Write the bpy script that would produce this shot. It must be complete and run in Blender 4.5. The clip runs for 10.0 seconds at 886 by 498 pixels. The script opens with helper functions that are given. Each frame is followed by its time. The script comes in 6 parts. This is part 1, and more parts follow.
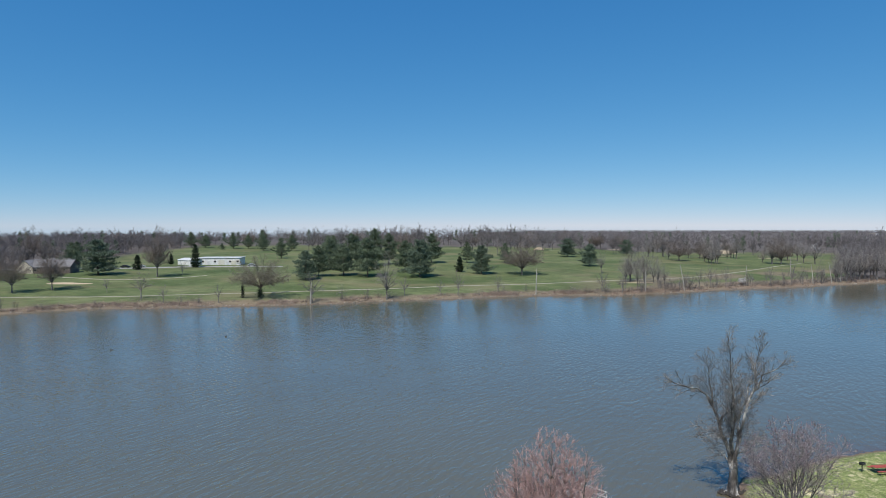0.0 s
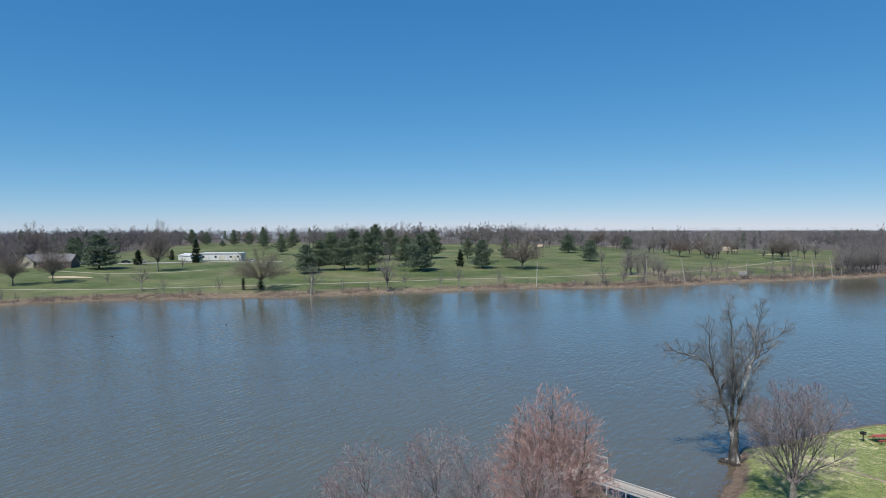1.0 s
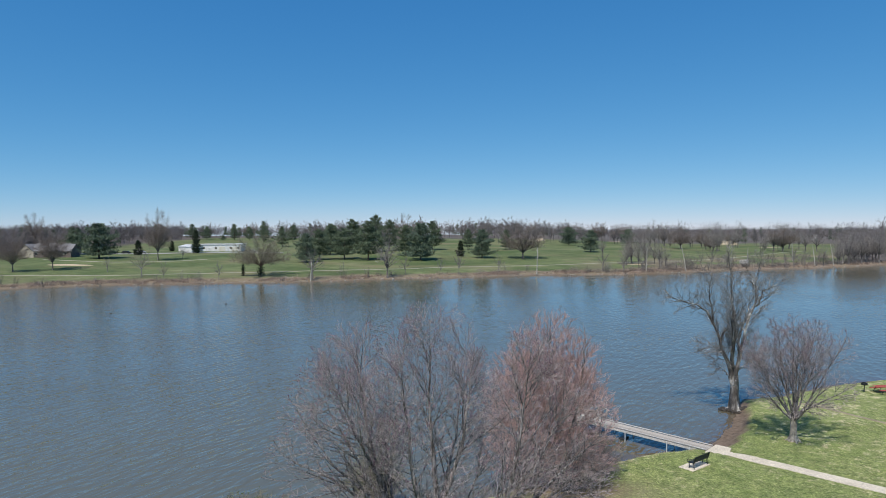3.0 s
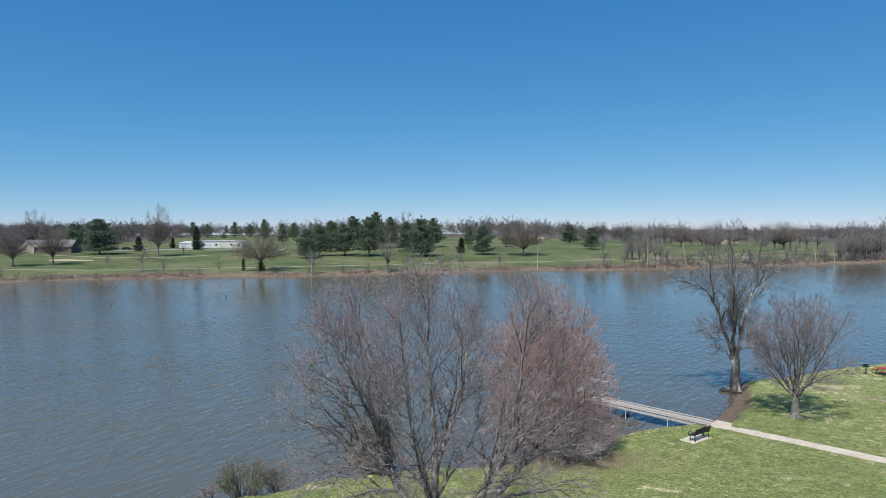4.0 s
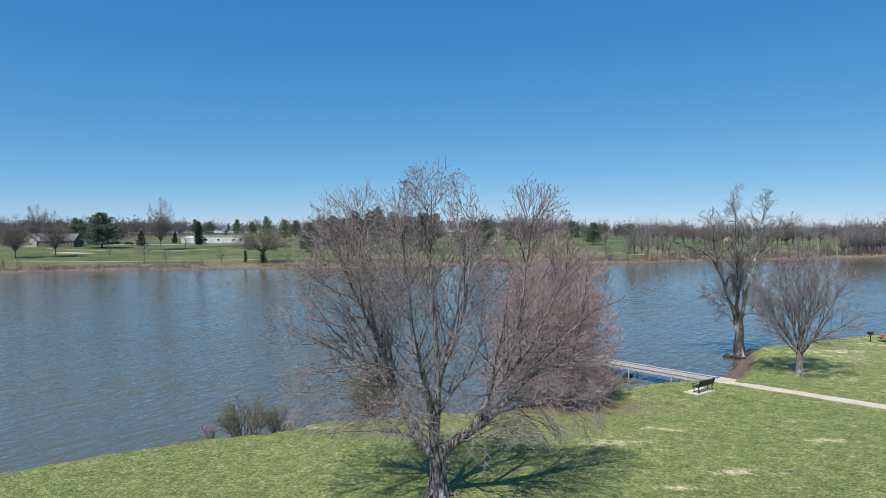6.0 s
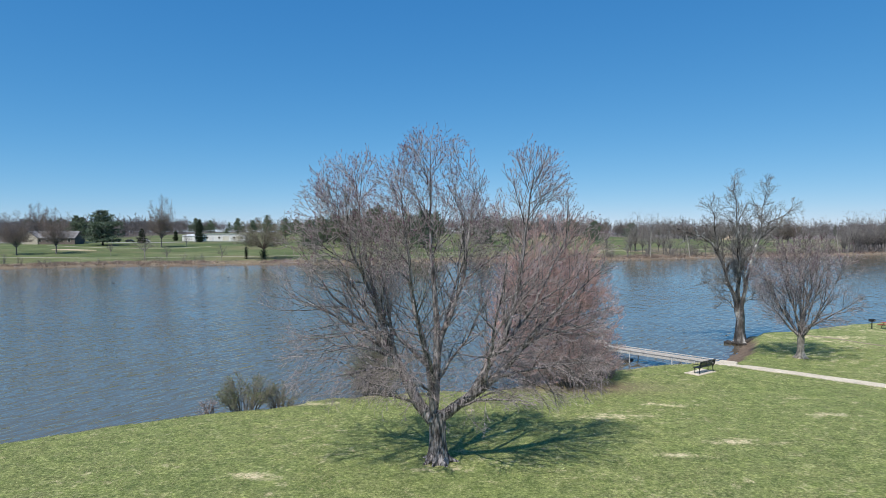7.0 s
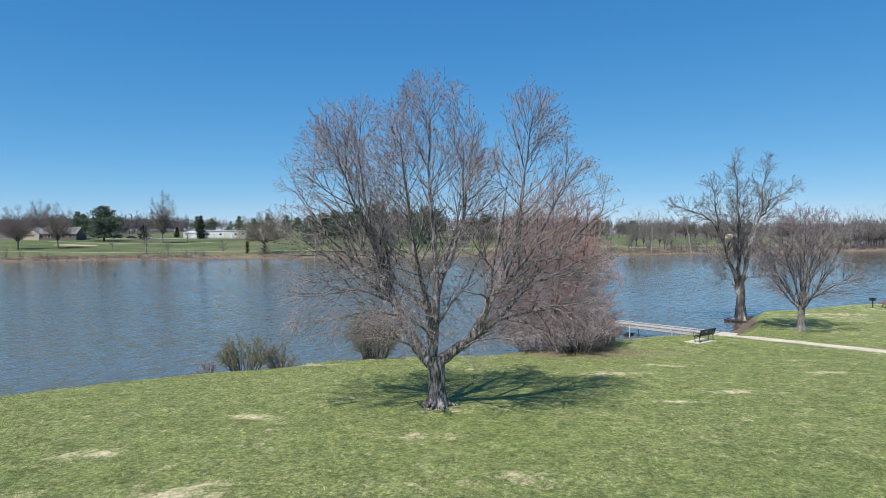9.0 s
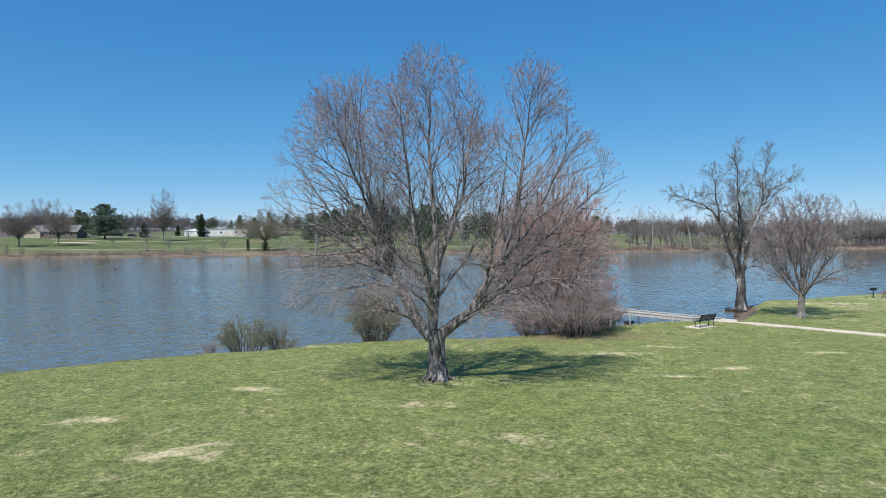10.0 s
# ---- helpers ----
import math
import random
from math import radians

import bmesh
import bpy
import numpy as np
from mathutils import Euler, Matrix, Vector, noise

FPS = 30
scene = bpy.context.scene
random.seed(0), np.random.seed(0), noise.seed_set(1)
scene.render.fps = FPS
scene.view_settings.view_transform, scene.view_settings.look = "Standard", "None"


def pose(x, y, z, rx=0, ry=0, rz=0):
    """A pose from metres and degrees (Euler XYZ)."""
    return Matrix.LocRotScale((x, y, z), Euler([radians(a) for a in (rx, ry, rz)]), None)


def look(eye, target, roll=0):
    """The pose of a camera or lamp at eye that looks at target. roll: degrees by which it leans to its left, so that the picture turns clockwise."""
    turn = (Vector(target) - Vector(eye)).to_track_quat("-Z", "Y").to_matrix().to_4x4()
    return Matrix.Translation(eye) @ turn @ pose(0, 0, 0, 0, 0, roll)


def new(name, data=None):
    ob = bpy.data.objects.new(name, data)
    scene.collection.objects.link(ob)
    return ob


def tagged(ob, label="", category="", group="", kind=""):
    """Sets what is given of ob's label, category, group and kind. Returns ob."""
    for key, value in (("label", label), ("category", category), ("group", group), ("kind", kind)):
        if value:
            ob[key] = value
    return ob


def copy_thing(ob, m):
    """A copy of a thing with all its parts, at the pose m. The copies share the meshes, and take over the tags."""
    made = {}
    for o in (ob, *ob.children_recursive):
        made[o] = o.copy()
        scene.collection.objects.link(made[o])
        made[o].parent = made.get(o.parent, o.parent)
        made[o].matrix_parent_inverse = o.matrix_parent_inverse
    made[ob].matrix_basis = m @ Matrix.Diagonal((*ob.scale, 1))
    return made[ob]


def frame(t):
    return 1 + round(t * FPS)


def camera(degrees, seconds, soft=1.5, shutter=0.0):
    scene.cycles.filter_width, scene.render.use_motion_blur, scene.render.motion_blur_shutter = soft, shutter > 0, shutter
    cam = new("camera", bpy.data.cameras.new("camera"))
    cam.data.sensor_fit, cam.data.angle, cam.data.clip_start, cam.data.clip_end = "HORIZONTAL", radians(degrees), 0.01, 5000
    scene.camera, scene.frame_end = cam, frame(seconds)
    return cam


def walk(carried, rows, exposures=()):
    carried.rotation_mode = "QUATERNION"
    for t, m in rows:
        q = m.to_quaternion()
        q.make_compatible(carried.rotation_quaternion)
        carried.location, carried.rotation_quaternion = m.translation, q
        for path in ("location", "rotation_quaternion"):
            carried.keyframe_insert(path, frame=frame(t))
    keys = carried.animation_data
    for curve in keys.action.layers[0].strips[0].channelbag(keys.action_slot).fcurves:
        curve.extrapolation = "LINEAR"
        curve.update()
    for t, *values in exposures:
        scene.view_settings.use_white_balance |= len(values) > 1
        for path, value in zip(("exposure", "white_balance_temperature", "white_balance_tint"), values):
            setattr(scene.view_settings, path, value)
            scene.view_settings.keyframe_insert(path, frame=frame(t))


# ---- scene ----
cam = camera(71.5, 10.0, soft=0.75)
PATH = [
    (0, (0.462, 4.066, 27.759), (0.406, 6.064, 27.684), -0.0),
    (0.5, (0.475, 3.974, 25.997), (0.417, 5.972, 25.925), -0.0),
    (1, (0.504, 3.934, 24.367), (0.446, 5.932, 24.296), -0.1),
    (1.5, (0.583, 3.935, 22.881), (0.524, 5.933, 22.811), -0.1),
    (2, (0.678, 3.958, 21.431), (0.618, 5.956, 21.362), -0.1),
    (2.5, (0.733, 4.013, 20.085), (0.673, 6.011, 20.016), -0.2),
    (4, (0.842, 4.263, 16.651), (0.779, 6.261, 16.586), -0.1),
    (4.5, (0.835, 4.296, 15.615), (0.77, 6.294, 15.552), -0.2),
    (5, (0.827, 4.296, 14.632), (0.761, 6.294, 14.571), -0.1),
    (5.5, (0.801, 4.307, 13.744), (0.733, 6.305, 13.684), -0.1),
    (7, (0.857, 4.377, 11.437), (0.785, 6.375, 11.38), -0.1),
    (7.5, (0.884, 4.338, 10.789), (0.81, 6.336, 10.733), -0.1),
    (8, (0.905, 4.312, 10.19), (0.83, 6.31, 10.135), -0.1),
    (8.5, (0.931, 4.29, 9.628), (0.855, 6.288, 9.573), -0.1),
    (9, (0.944, 4.278, 9.083), (0.868, 6.276, 9.029), -0.1),
    (9.5, (0.957, 4.256, 8.539), (0.88, 6.253, 8.486), -0.1),
    (10, (0.965, 4.222, 7.983), (0.887, 6.22, 7.93), -0.1),
]
walk(cam, [(t, look(eye, target, roll)) for t, eye, target, roll in PATH], [(0.0, -0.04), (5.0, 0.03), (10.0, 0.16)])

# ---- world, sun, exposure ----
SUN_EL, SUN_AZ = 57.0, 207.0
world = bpy.data.worlds.new("sky")
scene.world = world
world.use_nodes = True
wt = world.node_tree
sky = wt.nodes.new("ShaderNodeTexSky")
sky.sky_type, sky.sun_disc = "NISHITA", False
sky.sun_elevation, sky.sun_rotation = radians(SUN_EL), radians(SUN_AZ)
sky.altitude, sky.air_density, sky.dust_density, sky.ozone_density = 200, 0.6, 0.0, 6.0
split, comb = wt.nodes.new("ShaderNodeSeparateColor"), wt.nodes.new("ShaderNodeCombineColor")
wt.links.new(sky.outputs[0], split.inputs[0])
for k, (power, gain) in enumerate(((1.15, 0.660), (0.65, 1.71), (0.40, 3.31))):   # a deep, clear spring blue
    p, g = wt.nodes.new("ShaderNodeMath"), wt.nodes.new("ShaderNodeMath")
    p.operation, g.operation = "POWER", "MULTIPLY"
    p.inputs[1].default_value, g.inputs[1].default_value = power, gain
    wt.links.new(split.outputs[k], p.inputs[0])
    wt.links.new(p.outputs[0], g.inputs[0])
    wt.links.new(g.outputs[0], comb.inputs[k])
wt.links.new(comb.outputs[0], wt.nodes["Background"].inputs[0])
wt.nodes["Background"].inputs[1].default_value = 0.10
sun_data = bpy.data.lights.new("sun", "SUN")
sun_data.energy, sun_data.angle, sun_data.color = 4.4, radians(0.53), (1.0, 0.95, 0.88)
sun = new("sun", sun_data)
_az = radians(SUN_AZ)
SUN_FROM = Vector((math.sin(_az) * math.cos(radians(SUN_EL)), math.cos(_az) * math.cos(radians(SUN_EL)), math.sin(radians(SUN_EL))))
sun.matrix_world = look(SUN_FROM * 200, (0, 0, 0))
scene.view_settings.exposure = 0.0


# ---- materials ----
def mat(name, rough=0.8, metal=0.0, spec=0.3):
    m = bpy.data.materials.new(name)
    m.use_nodes = True
    b = m.node_tree.nodes["Principled BSDF"]
    b.inputs["Roughness"].default_value = rough
    b.inputs["Metallic"].default_value = metal
    b.inputs["Specular IOR Level"].default_value = spec
    return m, m.node_tree, b


def add(nt, kind, **sets):
    n = nt.nodes.new(kind)
    for key, value in sets.items():
        n.inputs[key.replace("_", " ")].default_value = value
    return n


def noise_node(nt, scale, detail=4.0, rough=0.55, stretch=(1, 1, 1), coord="pos", turn=0.0, kind="POINT"):
    mp = nt.nodes.new("ShaderNodeMapping")
    mp.vector_type = kind
    mp.inputs["Scale"].default_value = stretch
    mp.inputs["Rotation"].default_value = (0, 0, radians(turn))
    if coord == "pos":
        nt.links.new(nt.nodes.new("ShaderNodeNewGeometry").outputs["Position"], mp.inputs[0])
    else:
        nt.links.new(nt.nodes.new("ShaderNodeTexCoord").outputs["Object"], mp.inputs[0])
    n = add(nt, "ShaderNodeTexNoise", Scale=scale, Detail=detail, Roughness=rough)
    nt.links.new(mp.outputs[0], n.inputs["Vector"])
    return n.outputs["Fac"]


def ramp(nt, fac, *stops):
    r = nt.nodes.new("ShaderNodeValToRGB")
    while len(r.color_ramp.elements) < len(stops):
        r.color_ramp.elements.new(0.5)
    for e, (p, c) in zip(r.color_ramp.elements, stops):
        e.position, e.color = p, ((c, c, c, 1) if isinstance(c, (int, float)) else (*c, 1))
    nt.links.new(fac, r.inputs[0])
    return r.outputs[0]


def mix(nt, fac, a, b, kind="MIX"):
    n = nt.nodes.new("ShaderNodeMix")
    n.data_type, n.blend_type = "RGBA", kind
    for sock, v in ((n.inputs[0], fac), (n.inputs[6], a), (n.inputs[7], b)):
        if isinstance(v, bpy.types.NodeSocket):
            nt.links.new(v, sock)
        elif isinstance(v, (int, float)):
            sock.default_value = v
        else:
            sock.default_value = (*v, 1)
    return n.outputs[2]


def attr(nt, name):
    a = nt.nodes.new("ShaderNodeAttribute")
    a.attribute_name = name
    return a.outputs["Fac"]


def bump(nt, b, height, strength=0.4, distance=0.02):
    n = add(nt, "ShaderNodeBump", Strength=strength, Distance=distance)
    nt.links.new(height, n.inputs["Height"])
    nt.links.new(n.outputs[0], b.inputs["Normal"])
    return n


def simple(name, c0, c1, scale=3.0, rough=0.8, metal=0.0, spec=0.3, fine=0.0, stretch=(1, 1, 1), island=0.0, relief=0.0, hard=0.0):
    """Two tones mixed by coarse noise, with fine grain over them."""
    m, nt, b = mat(name, rough, metal, spec)
    col = ramp(nt, noise_node(nt, scale, 5, 0.6, stretch, "obj"), (0.3, c0), (0.7, c1))
    if fine:
        g = noise_node(nt, fine, 3, 0.6, stretch, "obj")
        col = mix(nt, 1.0, col, ramp(nt, g, (0.25 + hard, 0.6 - hard), (0.75 - hard, 1.3 + hard)), "MULTIPLY")
        if relief:
            bump(nt, b, g, 0.6, relief)
    if island:
        r = nt.nodes.new("ShaderNodeNewGeometry").outputs["Random Per Island"]
        col = mix(nt, 1.0, col, ramp(nt, r, (0.0, 1 - island), (1.0, 1 + island)), "MULTIPLY")
    nt.links.new(col, b.inputs["Base Color"])
    return m


def lawn_colour(nt):
    """Spring lawn: mixed greens, straw thatch and clover, by place."""
    broad = noise_node(nt, 0.055, 4, 0.6)
    mid = noise_node(nt, 0.7, 7, 0.75, (1, 1.15, 1))
    fine = noise_node(nt, 7.0, 7, 0.9)
    green = ramp(nt, fine, (0.36, (0.058, 0.084, 0.028)), (0.5, (0.165, 0.216, 0.075)), (0.62, (0.42, 0.46, 0.225)))
    yellow = ramp(nt, fine, (0.36, (0.086, 0.100, 0.040)), (0.5, (0.228, 0.246, 0.110)), (0.62, (0.53, 0.53, 0.31)))
    col = mix(nt, ramp(nt, mid, (0.40, 0.1), (0.68, 0.75)), green, yellow)
    col = mix(nt, ramp(nt, broad, (0.4, 0.0), (0.65, 0.35)), col, (0.165, 0.225, 0.085))
    col = mix(nt, 1.0, col, ramp(nt, noise_node(nt, 1.3, 7, 0.78, (1, 1.1, 1)), (0.36, (0.72, 0.74, 0.70)), (0.64, (1.40, 1.33, 1.20))), "MULTIPLY")
    # tufts a hand or two across
    col = mix(nt, 1.0, col, ramp(nt, noise_node(nt, 5.2, 5, 0.75), (0.38, (0.72, 0.75, 0.68)), (0.62, (1.27, 1.24, 1.14))), "MULTIPLY")
    return col, fine, mid


def ground_material():
    m, nt, b = mat("lawn_ground", 0.95, 0, 0.15)
    col, fine, mid = lawn_colour(nt)
    straw = ramp(nt, fine, (0.3, (0.44, 0.35, 0.19)), (0.5, (0.74, 0.62, 0.38)), (0.66, (0.88, 0.80, 0.58)))
    ragged = add(nt, "ShaderNodeMath")
    ragged.operation = "MULTIPLY_ADD"
    nt.links.new(noise_node(nt, 1.3, 9, 0.82, (1, 0.9, 1)), ragged.inputs[0])
    ragged.inputs[1].default_value = 2.2
    halved = add(nt, "ShaderNodeMath")
    halved.operation = "MULTIPLY_ADD"
    halved.inputs[1].default_value, halved.inputs[2].default_value = 0.36, -0.62
    nt.links.new(attr(nt, "dry"), halved.inputs[0])
    nt.links.new(halved.outputs[0], ragged.inputs[2])
    col = mix(nt, ramp(nt, ragged.outputs[0], (0.0, 0.0), (0.68, 0.0), (0.82, 0.5), (0.97, 1.0)), col, straw)
    # golf fairway beyond the water
    fair = ramp(nt, noise_node(nt, 0.03, 5, 0.6), (0.3, (0.085, 0.115, 0.046)), (0.55, (0.138, 0.165, 0.070)), (0.75, (0.220, 0.222, 0.118)))
    fair = mix(nt, 1.0, fair, ramp(nt, noise_node(nt, 0.16, 8, 0.8, (1, 2.0, 1)), (0.3, 0.55), (0.7, 1.4)), "MULTIPLY")
    fair = mix(nt, ramp(nt, noise_node(nt, 0.022, 6, 0.65, (0.8, 1.6, 1)), (0.50, 0.0), (0.66, 0.75)), fair, (0.215, 0.185, 0.105))
    fair = mix(nt, ramp(nt, noise_node(nt, 0.016, 5, 0.6, (1.2, 1.4, 1)), (0.52, 0.0), (0.62, 0.6)), fair, (0.062, 0.100, 0.032))
    col = mix(nt, attr(nt, "fairway"), col, fair)
    rough = ramp(nt, noise_node(nt, 0.35, 6, 0.7), (0.3, (0.17, 0.125, 0.088)), (0.7, (0.31, 0.240, 0.170)))
    col = mix(nt, attr(nt, "rough"), col, rough)
    litter = ramp(nt, noise_node(nt, 0.08, 6, 0.7), (0.3, (0.085, 0.073, 0.064)), (0.7, (0.17, 0.148, 0.134)))
    col = mix(nt, attr(nt, "litter"), col, litter)
    mud = ramp(nt, noise_node(nt, 2.5, 6, 0.7), (0.3, (0.098, 0.070, 0.050)), (0.7, (0.265, 0.198, 0.145)))
    col = mix(nt, attr(nt, "mud"), col, mud)
    nt.links.new(col, b.inputs["Base Color"])
    bump(nt, b, fine, 1.0, 0.05)
    return m


def grass_material():
    m, nt, b = mat("grass_blades", 0.7, 0, 0.25)
    col, fine, mid = lawn_colour(nt)
    r = nt.nodes.new("ShaderNodeNewGeometry").outputs["Random Per Island"]
    col = mix(nt, 1.0, col, ramp(nt, r, (0.0, 0.62), (0.7, 1.12), (0.95, 1.75)), "MULTIPLY")
    col = mix(nt, attr(nt, "straw"), col, (0.42, 0.35, 0.20))
    nt.links.new(col, b.inputs["Base Color"])
    return m


def water_material():
    m, nt, b = mat("lake_water", 0.05, 0, 1.0)
    b.inputs["IOR"].default_value = 1.50
    silt = ramp(nt, noise_node(nt, 0.02, 4, 0.6), (0.3, (0.114, 0.110, 0.075)), (0.7, (0.132, 0.127, 0.086)))
    silt = mix(nt, attr(nt, "shoal"), silt, (0.118, 0.088, 0.058))
    nt.links.new(silt, b.inputs["Base Color"])
    swell = noise_node(nt, 1.0, 2, 0.5, (2.6, 0.8, 1), turn=62, kind="TEXTURE")
    chop = noise_node(nt, 1.0, 2, 0.5, (2.0, 0.75, 1), turn=58, kind="TEXTURE")
    calm = ramp(nt, noise_node(nt, 0.018, 3, 0.5, (0.5, 1.4, 1)), (0.35, 0.55), (0.65, 1.0))
    s = add(nt, "ShaderNodeMath")
    s.operation = "MULTIPLY_ADD"
    nt.links.new(chop, s.inputs[0])
    s.inputs[1].default_value = 5.2
    deep = add(nt, "ShaderNodeMath")
    deep.operation = "MULTIPLY_ADD"
    nt.links.new(noise_node(nt, 1.0, 2, 0.5, (5.5, 2.6, 1), turn=50, kind="TEXTURE"), deep.inputs[0])
    deep.inputs[1].default_value = 3.0
    nt.links.new(swell, deep.inputs[2])
    nt.links.new(deep.outputs[0], s.inputs[2])
    n = bump(nt, b, s.outputs[0], 1.0, 0.042)
    # the far half of the lake lies calmer, in the lee of the woods
    where = nt.nodes.new("ShaderNodeSeparateXYZ")
    nt.links.new(nt.nodes.new("ShaderNodeNewGeometry").outputs["Position"], where.inputs[0])
    lee = nt.nodes.new("ShaderNodeMapRange")
    lee.inputs["From Min"].default_value, lee.inputs["From Max"].default_value = 60, 160
    lee.inputs["To Min"].default_value, lee.inputs["To Max"].default_value = 1.1, 0.6
    nt.links.new(where.outputs["Y"], lee.inputs["Value"])
    both = add(nt, "ShaderNodeMath")
    both.operation = "MULTIPLY"
    nt.links.new(calm, both.inputs[0])
    nt.links.new(lee.outputs[0], both.inputs[1])
    nt.links.new(both.outputs[0], n.inputs["Strength"])
    return m


def maple_bark():
    m, nt, b = mat("furrowed_grey_maple_bark", 0.92, 0, 0.2)
    ridges = noise_node(nt, 13, 4, 0.6, (1, 1, 0.16), "obj")
    col = ramp(nt, ridges, (0.40, (0.060, 0.052, 0.050)), (0.50, (0.195, 0.172, 0.167)), (0.60, (0.41, 0.368, 0.358)))
    col = mix(nt, 1.0, col, ramp(nt, noise_node(nt, 1.7, 5, 0.6, (1, 1, 0.5), "obj"), (0.35, 0.62), (0.65, 1.22)), "MULTIPLY")
    nt.links.new(col, b.inputs["Base Color"])
    bump(nt, b, ridges, 0.9, 0.03)
    return m


def sycamore_bark():
    m, nt, b = mat("flaking_sycamore_bark", 0.88, 0, 0.25)
    flakes = noise_node(nt, 1.5, 6, 0.62, (1, 1, 0.45), "obj")
    col = ramp(nt, flakes, (0.34, (0.055, 0.049, 0.045)), (0.46, (0.110, 0.100, 0.092)), (0.54, (0.23, 0.216, 0.200)), (0.62, (0.54, 0.525, 0.495)))
    grain = noise_node(nt, 11, 4, 0.65, (1, 1, 0.3), "obj")
    col = mix(nt, 1.0, col, ramp(nt, grain, (0.34, 0.62), (0.66, 1.28)), "MULTIPLY")
    nt.links.new(col, b.inputs["Base Color"])
    bump(nt, b, flakes, 0.7, 0.05)
    return m


